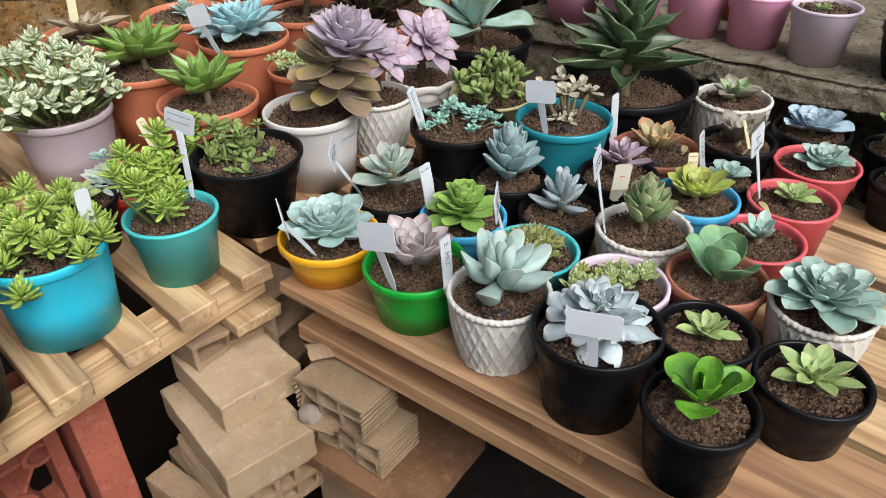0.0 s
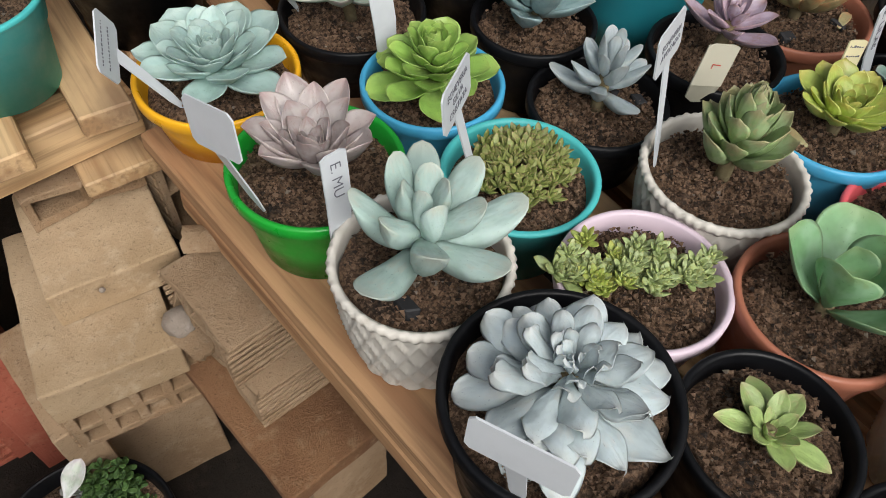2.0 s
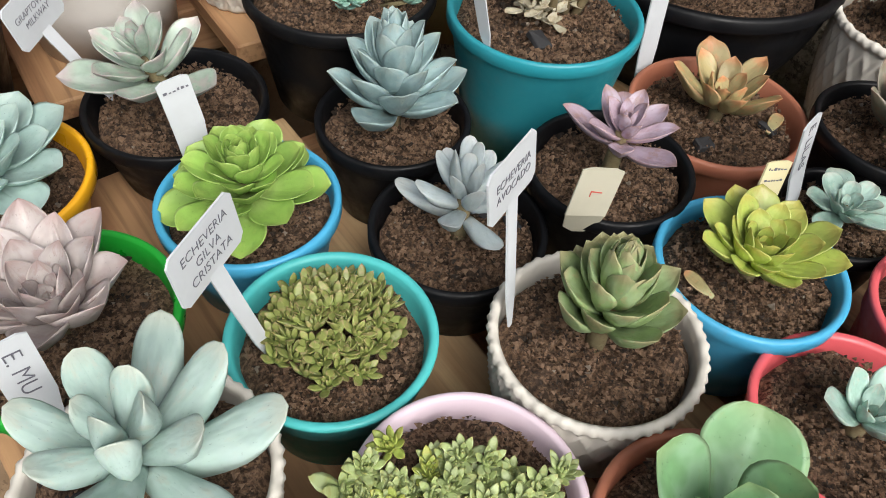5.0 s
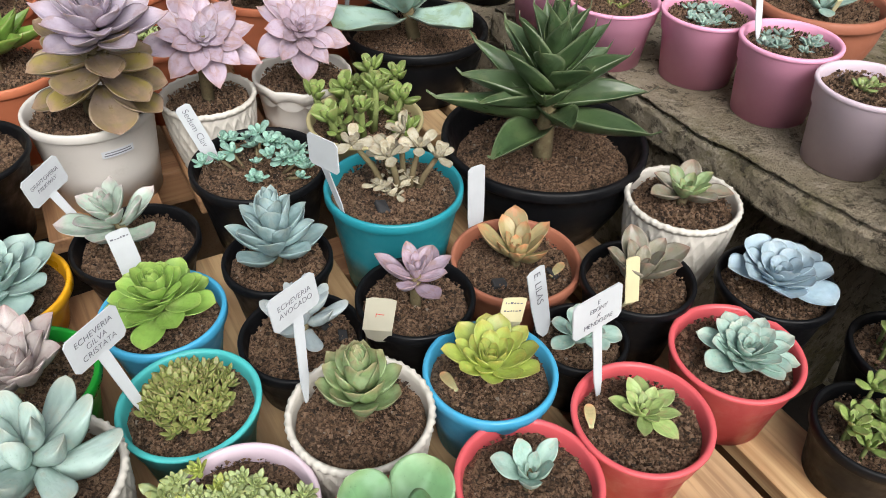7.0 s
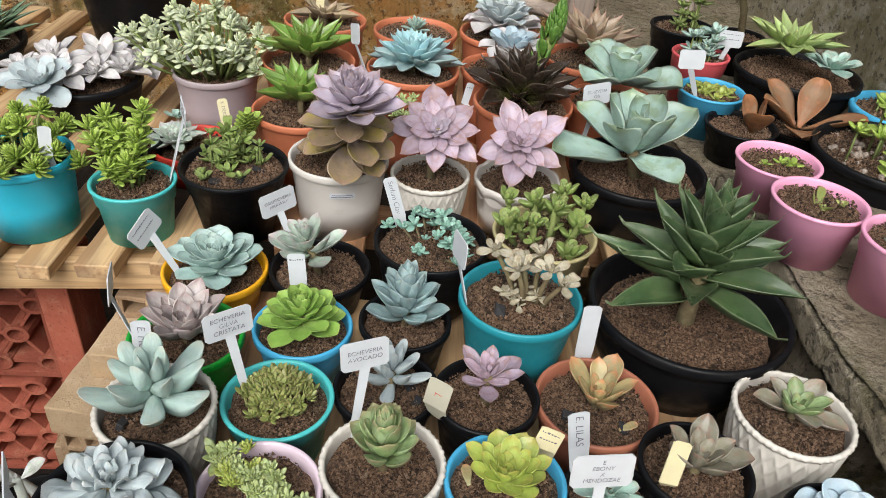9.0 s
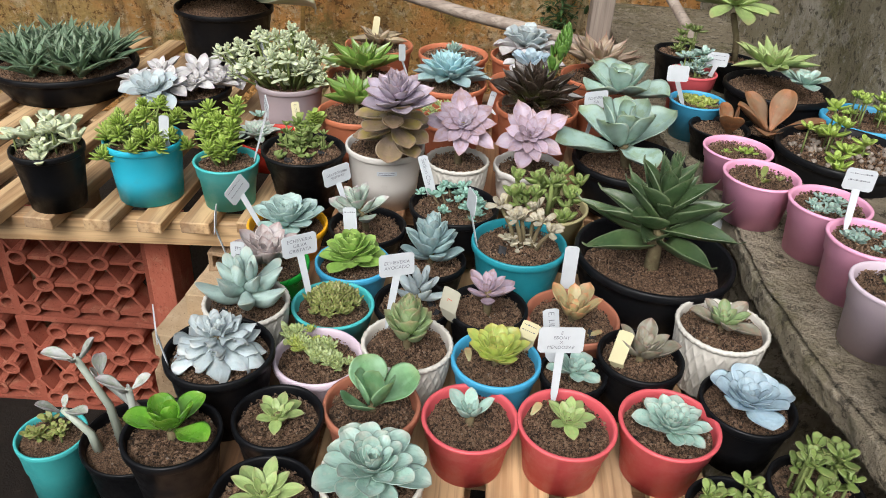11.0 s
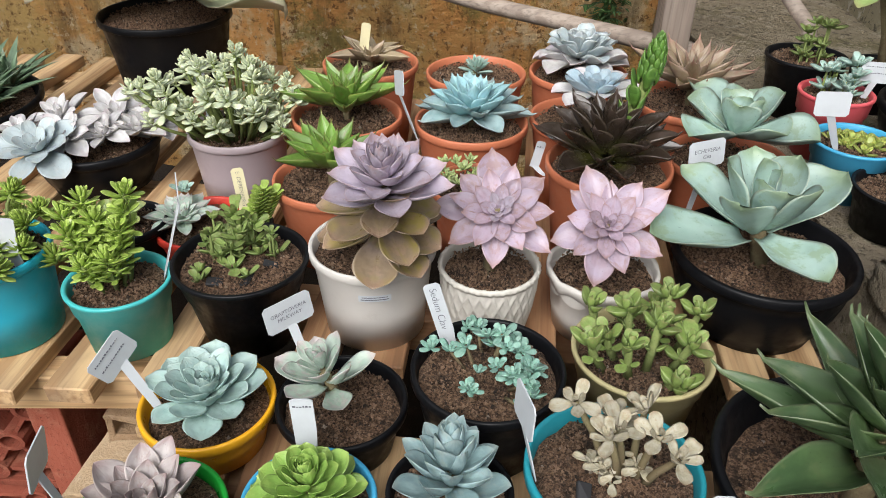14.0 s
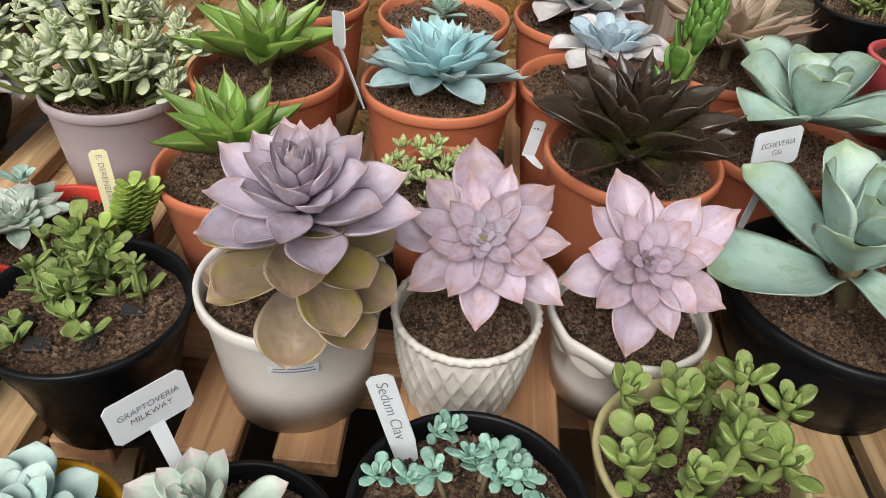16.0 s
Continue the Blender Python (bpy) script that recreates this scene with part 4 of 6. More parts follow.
def pot(style, colour, x, y, rim, R, base, label, group="", category="potted plant", soil=0.012, name="potted_succulent", taper=0.76):
    """A pot with its soil, standing at base; returns the thing (origin at its foot) and the soil's height above it."""
    h = rim - base
    thing = empty(name, x, y, base, label, category, group)
    m = POTCOL[colour]
    rng = random.Random(int(x * 1000) * 7 + int(y * 1000))
    wall = 0.0022 if R < 0.09 else 0.003
    rb = R * taper
    if style == "plastic":
        lip, lr = 0.009 + R * 0.03, R * 0.955
        prof = [(rb * 0.9, 0.002), (rb, 0.0), (lerp(rb, lr, 0.45), h * 0.45), (lr - 0.001, h - lip - 0.003), (lr + 0.0005, h - lip - 0.0005), (R - 0.001, h - lip), (R, h - lip + 0.001), (R, h - 0.0015), (R - 0.001, h), (R - 0.0035, h), (R - 0.005, h - 0.0015), (lr - wall - 0.001, h - lip), (rb - wall, 0.006), (0.004, 0.006)]
        bm = lathe(prof, 56)
    elif style == "band":
        lr = R * 0.93
        prof = [(rb * 0.9, 0.002), (rb, 0.0), (lerp(rb, lr, 0.68), h * 0.68), (lerp(rb, lr, 0.69) + 0.0025, h * 0.70), (lr + 0.002, h * 0.93), (R - 0.001, h * 0.945), (R, h * 0.955), (R, h - 0.001), (R - 0.001, h), (R - 0.004, h), (R - 0.0055, h - 0.002), (lr - wall, h * 0.9), (rb - wall, 0.006), (0.004, 0.006)]
        bm = lathe(prof, 56)
    elif style == "bowl":
        lr = R * 0.95
        prof = [(rb * 0.9, 0.003), (rb, 0.0), (rb * 1.02, 0.008)] + [(lerp(rb * 1.02, lr, math.sin(f * math.pi / 2) ** 0.9), lerp(0.008, h - 0.014, f)) for f in (0.15, 0.3, 0.5, 0.7, 0.85, 1.0)]
        prof += [(R - 0.001, h - 0.013), (R, h - 0.011), (R, h - 0.002), (R - 0.002, h), (R - 0.006, h), (R - 0.008, h - 0.003), (lr - 0.006, h - 0.016), (rb, 0.01), (0.004, 0.01)]
        bm = lathe(prof, 64)
    elif style == "lattice":
        # bulging side with two families of slanting ribs that cross in diamonds, a scalloped foot and a rope rim
        rows, segs, ribs = 40, 208, 26
        prof = []
        for k in range(rows + 1):
            f = k / rows
            prof.append((lerp(rb * 0.92, R * 0.955, f**0.75) + R * 0.03 * math.sin(f * math.pi), f * (h - 0.008)))
        n_out = len(prof)
        prof += [(R - 0.001, h - 0.0075), (R + 0.0005, h - 0.004), (R - 0.0005, h - 0.001), (R - 0.003, h), (R - 0.0055, h - 0.002), (R * 0.93, h - 0.012), (rb * 0.85, 0.008), (0.004, 0.008)]

        def wave(a, k):
            if k < n_out:
                f = k / rows
                if f < 0.07:
                    return (0.0022 * abs(math.sin(a * 9)) + 0.001, 0)
                s1 = abs(((a * ribs / (2 * math.pi) + f * 2.6) % 1) - 0.5) * 2
                s2 = abs(((a * ribs / (2 * math.pi) - f * 2.6) % 1) - 0.5) * 2
                ridge = max(max(0, 1 - s1 / 0.3), max(0, 1 - s2 / 0.3) * 0.85)
                fade = min(1, (1 - f) / 0.08)
                return (0.0025 * ridge**0.7 * fade, 0)
            if k < n_out + 4:
                return (0.0008 * math.sin(a * 52 + k), 0.0006 * math.sin(a * 26))
            return (0, 0)

        bm = lathe(prof, segs, wave)
    else:
        # a smooth white pot whose lip hangs down in scallops
        lr = R * 0.96
        prof = [(rb * 0.9, 0.002), (rb, 0.0), (lerp(rb, lr, 0.4), h * 0.4), (lr - 0.0025, h * 0.78), (lr + 0.0015, h * 0.79), (R, h - 0.004), (R - 0.001, h), (R - 0.004, h), (R - 0.006, h - 0.003), (lr - wall, h * 0.8), (rb - wall, 0.006), (0.004, 0.006)]
        bm = lathe(prof, 96, lambda a, k: (0, (0.008 * abs(math.sin(a * 5)) if k in (3, 4) else (0.003 * abs(math.sin(a * 5)) if 5 <= k <= 8 else 0))))
    part("pot", bm, m, thing)
    sz = h - soil
    r_in = lerp(rb, R, (sz / h)) * 0.955 - wall
    soil_disc(thing, r_in, sz, rng)
    return thing, sz, rng


def sticker(thing, r, z, azimuth):
    """A narrow printed sticker, curved round the pot's side; 0 degrees faces -y."""
    for name, half, z0, z1, out, material in (("sticker", 15, z - 0.0045, z + 0.0045, 0.0006, LABEL), ("print", 13, z - 0.0022, z - 0.0008, 0.0009, INK), ("print", 12, z + 0.001, z + 0.0022, 0.0009, INK)):
        bm = bmesh.new()
        cols = []
        for s in range(9):
            a = radians(azimuth - 90 + half * (s / 4 - 1))
            cols.append([bm.verts.new(((r + out + 0.075 * (zz - z)) * math.cos(a), (r + out + 0.075 * (zz - z)) * math.sin(a), zz)) for zz in (z0, z1)])
        for p, q in zip(cols, cols[1:]):
            bm.faces.new((p[0], q[0], q[1], p[1]))
        part(name, bm, material, thing)


M, B, LEDGE = 0.6255, 0.6405, 0.7575
SP, OV, LA, FI, PA = "spoon", "ovate", "lance", "finger", "paddle"


def rose(spec, r, n, shape, mats, h=0.02, at=(0, 0), stem=True, **kw):
    """A potted plant that is one rosette."""
    thing, sz, rng = pot(*spec)
    c = (at[0], at[1], sz + h)
    rosette(thing, rng, r, n, shape, [LM[m] for m in mats], centre=c, **kw)
    if stem:
        stalk(thing, [(0, 0, sz - 0.01), (at[0] * 0.4, at[1] * 0.4, sz + h * 0.5), (at[0], at[1], sz + h + 0.004)], 0.006, 0.005)
    return thing, sz, rng


# front pallet
rose(("plastic", "yellow", 0.541, 0.681, 0.681, 0.068, M, "yellow plastic pot with a blue-green rosette succulent"), 0.059, 34, (SP, 0.64, 0.15, 0.14, 0.0, 0.04), ["secunda"], h=0.022, fall=0.7, power=1.1, el=(80, 2), curve=(0.34, 0.2), column=0.016)
rose(("plastic", "green", 0.553, 0.529, 0.7, 0.064, M, "bright green plastic pot with a grey-mauve rosette succulent"), 0.058, 24, (OV, 0.56, 0.13, 0.24), ["mauve"], h=0.016, el=(80, 24), curve=(0.3, 0.2))
t_, z_, r_ = rose(("lattice", "ivory", 0.563, 0.408, 0.717, 0.058, M, "white lattice pot with a pale blue-green plant of thick leaves"), 0.06, 15, (FI, 0.4, 0.42, 0.03), ["pachy"], dense=1.0, h=0.034, el=(88, 4), curve=(0.1, 0.36), tilt=(4, 0), inner=0.5, column=0.03, wob=10)
charcoal(t_, [(-0.025, -0.022, 0.008), (-0.03, 0.01, 0.006)], z_ + 0.003, r_)
rose(("plastic", "black", 0.571, 0.287, 0.73, 0.066, M, "large black pot with a crinkled silver-grey rosette"), 0.056, 40, (PA, 0.5, 0.09, -0.18, 0.09), ["silver"], h=0.03, el=(86, -10), curve=(0.06, -0.12), wob=14, column=0.02)
rose(("plastic", "blue", 0.677, 0.566, 0.694, 0.0585, M, "light blue pot with a fresh green rosette succulent"), 0.047, 40, (SP, 0.62, 0.11, 0.18, 0.0, 0.03), ["lime"], h=0.028, el=(84, -6), curve=(0.4, 0.2), column=0.036)
t_, z_, r_ = rose(("plastic", "black", 0.783, 0.484, 0.687, 0.058, M, "black pot with a small grey finger-leaved succulent and charcoal"), 0.042, 13, (FI, 0.36, 0.3, 0.02), ["silver"], h=0.03, at=(0.006, 0.004), el=(85, 10), inner=0.6, column=0.03, curve=(0.05, 0.15))
charcoal(t_, [(0.025, 0.012, 0.008), (0.035, -0.012, 0.006)], z_ + 0.004, r_)
rose(("lattice", "ivory", 0.79, 0.364, 0.71, 0.0595, M, "white lattice pot with a tall avocado-green rosette"), 0.04, 28, (SP, 0.58, 0.22, 0.14, 0.0, 0.06), ["avocado"], h=0.042, el=(88, 28), column=0.045, curve=(0.25, 0.2), inner=0.5)
rose(("plastic", "blue", 0.906, 0.355, 0.706, 0.058, M, "light blue pot with a yellow-green rosette succulent"), 0.043, 30, (SP, 0.56, 0.16, 0.14, 0.0, 0.04), ["yellowgreen"], h=0.018, el=(80, 12), curve=(0.3, 0.22))
rose(("plastic", "black", 0.89, 0.464, 0.707, 0.057, M, "black pot with a dusty pink rosette on a short stem"), 0.043, 13, (OV, 0.5, 0.13, 0.2), ["rose"], h=0.04, at=(-0.002, -0.004), el=(84, 2), curve=(0.2, 0.24), column=0.02)
t_, z_, r_ = rose(("plastic", "brown", 1.01, 0.474, 0.699, 0.067, M, "brown terracotta-coloured pot with an orange-tinged rosette"), 0.045, 14, (SP, 0.54, 0.18, 0.16, 0.0, 0.05), ["orange"], h=0.016, el=(74, 18), curve=(0.25, 0.25))
charcoal(t_, [(-0.032, -0.018, 0.008), (0.025, -0.03, 0.007)], z_ + 0.004, r_)
rose(("plastic", "black", 0.796, 0.586, 0.698, 0.0555, M, "black pot with an upright steel-blue rosette"), 0.052, 26, (OV, 0.5, 0.16, 0.2), ["steel"], h=0.042, el=(88, 16), column=0.055, curve=(0.25, 0.26), inner=0.5)
rose(("plastic", "black", 0.676, 0.694, 0.685, 0.0665, M, "black pot with a milky green rosette leaning on its stem"), 0.054, 14, (SP, 0.54, 0.13, 0.2, 0.0, 0.05), ["milky"], h=0.05, at=(-0.014, -0.006), el=(84, 4), column=0.04, curve=(0.2, 0.22), tilt=(4, -10))
rose(("lattice", "ivory", 1.208, 0.452, 0.726, 0.062, M, "white lattice pot with a flat brown-green rosette"), 0.047, 12, (OV, 0.58, 0.13, 0.22), ["avocado", "brownish"], h=0.014, el=(78, 2), curve=(0.3, 0.16), outer_from=0.7)
rose(("plastic", "black", 1.092, 0.385, 0.712, 0.056, M, "black pot with a loose brown-olive rosette"), 0.05, 13, (OV, 0.56, 0.14, 0.2), ["brownish"], h=0.014, el=(76, 28), curve=(0.2, 0.22))
rose(("plastic", "black", 1.006, 0.358, 0.695, 0.044, M, "small black pot with a mint-blue rosette"), 0.034, 14, (SP, 0.6, 0.16, 0.16), ["seafoam"], h=0.012, el=(76, 4))
rose(("plastic", "black", 1.214, 0.321, 0.707, 0.058, M, "black pot with a powder-blue rosette of thin rounded leaves"), 0.05, 22, (SP, 0.84, 0.07, 0.14, 0.01), ["powder"], h=0.014, fall=0.7, el=(76, 4), curve=(0.3, 0.14))
rose(("band", "coral", 1.113, 0.274, 0.704, 0.0595, M, "coral pink pot with a sea-green rosette"), 0.041, 34, (SP, 0.56, 0.12, 0.16, 0.0, 0.04), ["seafoam"], h=0.014, at=(0.0, -0.008), el=(78, 0), curve=(0.25, 0.12))
rose(("band", "coral", 0.993, 0.259, 0.701, 0.0585, M, "coral pink pot with a small green rosette"), 0.033, 16, (OV, 0.5, 0.16, 0.14), ["star"], h=0.014, el=(76, 8))
rose(("band", "coral", 0.88, 0.255, 0.697, 0.0575, M, "coral pink pot with a small grey-green upright rosette"), 0.034, 11, (OV, 0.56, 0.18, 0.14), ["seafoam"], h=0.016, el=(84, 28), curve=(0.2, 0.25))
rose(("plastic", "brown", 0.764, 0.252, 0.703, 0.0575, M, "brown terracotta-coloured pot with a paddle-leaved plant"), 0.062, 6, (PA, 0.8, 0.07, 0.16), ["paddle"], h=0.01, el=(84, 26), curve=(0.1, 0.15), inner=0.75)
rose(("plastic", "black", 0.663, 0.214, 0.706, 0.052, M, "black pot with a small green star rosette"), 0.033, 14, (OV, 0.48, 0.2, 0.16), ["star"], h=0.01, el=(72, 4))
rose(("plastic", "black", 0.56, 0.167, 0.712, 0.0535, M, "black pot with glossy bright green rounded leaves"), 0.05, 9, (PA, 0.78, 0.06, 0.16), ["glossy"], h=0.016, el=(84, 12), curve=(0.2, 0.08), inner=0.6, tilt=(-8, 0))
rose(("plastic", "black", 0.679, 0.109, 0.698, 0.0555, M, "black pot with a pale green star rosette of pointed leaves"), 0.043, 15, (OV, 0.46, 0.18, 0.16), ["star"], h=0.012, el=(70, 8))
rose(("lattice", "ivory", 0.784, 0.142, 0.71, 0.0555, M, "white lattice pot with a crowded blue-green rosette"), 0.058, 34, (SP, 0.58, 0.1, 0.16, 0.01), ["seafoam"], h=0.02, el=(80, 0), column=0.01)

# fallen orange leaves on the soil
for x, y, z, turn in ((0.872, 0.352, 0.6985, 100), (0.952, 0.272, 0.6935, 60), (1.03, 0.44, 0.692, 20)):
    ob = new("fallen_leaf", leaf_mesh(LM["orange"], SP, 0.46, 0.16, 0.1, 0.1, 0.0, 11, 10, 0.0))
    ob.matrix_basis = pose(x, y, z, 0, -6, turn) @ Matrix.Scale(0.022, 4)
    tagged(ob, "fallen orange succulent leaf lying on the potting soil", "leaf")

# crested clump
t_, z_, r_ = pot("band", "turquoise", 0.673, 0.447, 0.696, 0.0585, M, "turquoise pot with a crested olive-green clump")
small = leaf_arrays(OV, 0.46, 0.26, 0.16, 0.08, 0.0, 5, 6)
bunch = Bunch()
for i in range(44):
    a, rr = i * 2.4, 0.036 * math.sqrt((i + 0.5) / 44)
    bunch.rosette(r_, (rr * math.cos(a), rr * math.sin(a), z_ + 0.014 + 0.014 * (1 - (rr / 0.036) ** 2)), 0.0125, 13, small, el=(85, 20), tilt=(r_.uniform(-30, 30), r_.uniform(-30, 30)))
bunch.made("foliage", LM["olive"], t_)

# houseleek cluster in the lilac pot
t_, z_, r_ = pot("plastic", "lilac", 0.681, 0.329, 0.701, 0.0575, M, "pale lilac pot with a cluster of light green houseleek rosettes")
bunch, bunch_y = Bunch(), Bunch()
for i in range(64):
    f = i / 63
    rr = r_.uniform(0, 0.022)
    a = r_.uniform(0, 6.28)
    cx, cy = lerp(-0.042, 0.03, f) + rr * math.cos(a), lerp(0.03, -0.02, f) + rr * math.sin(a)
    (bunch_y if 9 < i < 20 else bunch).rosette(r_, (cx, cy, z_ + 0.01 + 0.012 * r_.random()), 0.0115 if i else 0.02, 20, small, el=(86, 14), tilt=(r_.uniform(-22, 22), r_.uniform(-22, 22)))
bunch.made("foliage", LM["semper"], t_)
bunch_y.made("foliage", LM["yellowgreen"], t_)

# dried stalks in the teal pot
t_, z_, r_ = pot("plastic", "teal", 0.929, 0.59, 0.743, 0.073, M, "teal pot with dried stalks topped by pale woolly leaves", taper=0.72)
charcoal(t_, [(-0.025, -0.024, 0.009)], z_ + 0.006, r_)
medium = leaf_arrays(SP, 0.62, 0.16, 0.2, 0.2, 0.0, 7, 8)
bunch = Bunch()
for k, (dx, dy, hh) in enumerate(((-0.035, 0.02, 0.06), (0.0, 0.01, 0.045), (-0.01, -0.01, 0.055), (0.03, 0.0, 0.05), (0.045, -0.012, 0.04), (0.02, 0.02, 0.06), (0.0, 0.03, 0.035))):
    x0, y0 = dx * 0.35 + 0.008, dy * 0.3
    stalk(t_, [(x0, y0, z_ - 0.005), (lerp(x0, dx, 0.4), lerp(y0, dy, 0.6), z_ + hh * 0.5), (dx, dy, z_ + hh)], 0.0038, 0.0026)
    bunch.rosette(r_, (dx, dy, z_ + hh), 0.022, 8, medium, el=(70, -5), tilt=(r_.uniform(-25, 25), r_.uniform(-25, 25)))
for k in range(14):
    a = r_.uniform(0, 6.28)
    bunch.rosette(r_, (0.02 * math.cos(a), 0.012 * math.sin(a), z_ + r_.uniform(0.004, 0.02)), 0.013, 4, medium, el=(40, -20))
bunch.made("foliage", LM["woolly"], t_)

# small mint rosettes in the black pot
t_, z_, r_ = pot("plastic", "black", 0.82, 0.705, 0.735, 0.075, B - 0.002, "black pot with many small mint-green sedum rosettes")
tiny = leaf_arrays(SP, 0.62, 0.26, 0.1, 0.1, 0.0, 5, 6)
bunch = Bunch()
for i in range(30):
    a = r_.uniform(-1.2, 1.4) if i < 14 else r_.uniform(0, 6.28)
    rr = 0.058 * math.sqrt(r_.uniform(0.05, 1))
    hh = r_.uniform(0.004, 0.022) if rr > 0.03 else r_.uniform(0.015, 0.034)
    p = (rr * math.cos(a), rr * math.sin(a), z_ + hh)
    bunch.rosette(r_, p, r_.uniform(0.01, 0.0165), 9, tiny, el=(64, 8), tilt=(r_.uniform(-25, 25), r_.uniform(-25, 25)))
    if i % 3 == 0:
        stalk(t_, [(p[0] * 0.6, p[1] * 0.6, z_), p], 0.0022, 0.0016)
bunch.made("foliage", LM["mintsmall"], t_)

# velvet-leaved branching plant in the cream pot
t_, z_, r_ = pot("band", "gold", 0.977, 0.773, 0.716, 0.0735, M, "cream gold pot with a branching velvet-green plant")
oval = leaf_arrays(PA, 0.64, 0.36, 0.1, 0.14, 0.0, 8, 8)
bunch = Bunch()
for i in range(13):
    a, rr = i * 2.4, 0.062 * math.sqrt((i + 0.5) / 13)
    x0, y0 = rr * math.cos(a), rr * math.sin(a)
    hh = r_.uniform(0.025, 0.075) * (1.2 - rr / 0.1)
    top = (x0 * 1.14, y0 * 1.14, z_ + hh)
    stalk(t_, [(x0 * 0.75, y0 * 0.75, z_ - 0.004), (x0, y0, z_ + hh * 0.5), top], 0.005, 0.0035, STEM_G)
    bunch.rosette(r_, (x0, y0, z_ + hh * 0.5), r_.uniform(0.016, 0.022), 4, oval, el=(40, 22), tilt=(r_.uniform(-15, 15), r_.uniform(-15, 15)))
    bunch.rosette(r_, top, r_.uniform(0.022, 0.029), 8, oval, el=(82, 20), column=0.006, tilt=(r_.uniform(-18, 18), r_.uniform(-18, 18)))
bunch.made("foliage", LM["jade"], t_)

# the large dark agave-like plant
t_, z_, r_ = pot("bowl", "black", 1.138, 0.615, 0.732, 0.122, M - 0.002, "wide black bowl with a large dark green rosette of pointed leaves", soil=0.03, taper=0.7)
rosette(t_, r_, 0.1, 26, (LA, 0.44, 0.045, 0.34, 0.01, 0.06), [LM["agave"]], dense=1.0, el=(98, 24), centre=(0.0, 0.0, z_ + 0.112), column=0.085, inner=0.4, curve=(0.08, 0.06), wob=6.0)
rosette(t_, r_, 0.128, 9, (LA, 0.36, 0.04, 0.34, 0.012, 0.06), [LM["agave"]], dense=1.0, el=(18, 2), centre=(0.0, 0.0, z_ + 0.058), column=0.03, inner=0.85, curve=(0.1, 0.14), wob=9.0)
stalk(t_, [(0, 0, z_ - 0.01), (0.0, 0.0, z_ + 0.04), (0.0, 0.0, z_ + 0.11)], 0.013, 0.008, STEM)

# pale pallet and back pallet
t_, z_, r_ = pot("plastic", "cyan", 0.242, 0.808, 0.755, 0.07, B, "tall cyan pot with trailing bright green sedum", taper=0.82)
leafy = leaf_arrays(SP, 0.36, 0.22, 0.15, 0.08, 0.0, 6, 7)
bunch = Bunch()
for i in range(24):
    a, rr = i * 2.4, 0.08 * math.sqrt((i + 0.5) / 24)
    hh = r_.uniform(0.015, 0.06)
    p = (rr * math.cos(a), rr * math.sin(a), z_ + hh - (0.02 if rr > 0.07 else 0))
    stalk(t_, [(p[0] * 0.5, p[1] * 0.5, z_), (p[0] * 0.8, p[1] * 0.8, z_ + hh * 0.8), p], 0.0026, 0.002, STEM_G)
    bunch.rosette(r_, p, r_.uniform(0.017, 0.024), 40, leafy, el=(86, -8), column=0.018, tilt=(r_.uniform(-25, 25), r_.uniform(-25, 25)))
bunch.made("foliage", LM["bright"], t_)

t_, z_, r_ = pot("band", "turquoise", 0.394, 0.808, 0.727, 0.0595, B, "turquoise pot with an upright bright green branching plant")
thin = leaf_arrays(SP, 0.4, 0.16, 0.1, 0.1, 0.0, 6, 6)
bunch = Bunch()
for dx, dy, hh in ((-0.03, 0.02, 0.1), (-0.012, 0.005, 0.085), (0.005, -0.018, 0.05), (0.02, 0.022, 0.11), (-0.036, -0.012, 0.075), (0.012, 0.006, 0.075), (-0.05, 0.01, 0.085), (-0.018, -0.028, 0.045)):
    stalk(t_, [(dx * 0.4, dy * 0.4, z_ - 0.004), (dx * 0.9, dy * 0.9, z_ + hh * 0.5), (dx, dy, z_ + hh)], 0.003, 0.0022, STEM_G)
    for lvl in range(4):
        f = 1 - lvl * 0.17
        bunch.rosette(r_, (dx * f, dy * f, z_ + hh * f), 0.023, 20, thin, el=(78, 0), column=0.012, tilt=(r_.uniform(-20, 20), r_.uniform(-20, 20)))
bunch.made("foliage", LM["bright"], t_)

t_, z_, r_ = pot("band", "black", 0.531, 0.836, 0.75, 0.077, B, "large black pot with small leafy green cuttings and charcoal", taper=0.66)
bunch = Bunch()
for i in range(30):
    a, rr = r_.uniform(0, 6.28), 0.06 * math.sqrt(r_.random())
    if i < 20:
        cx, cy, hh = -0.01 + rr * math.cos(a) * 0.8, 0.018 + rr * math.sin(a) * 0.45, r_.uniform(0.01, 0.045)
    else:
        cx, cy, hh = rr * math.cos(a), rr * math.sin(a), r_.uniform(0.003, 0.01)
    bunch.rosette(r_, (cx, cy, z_ + hh), r_.uniform(0.014, 0.023), 6, medium, el=(65, 5), tilt=(r_.uniform(-20, 20), r_.uniform(-20, 20)))
    if i < 20:
        stalk(t_, [(cx, cy, z_ - 0.004), (cx, cy, z_ + hh)], 0.0018, 0.0014, STEM_G)
bunch.made("foliage", LM["jade"], t_)
charcoal(t_, [(0.015, -0.03, 0.01), (-0.015, -0.04, 0.009), (0.035, 0.0, 0.008), (-0.035, -0.02, 0.007)], z_ + 0.004, r_)

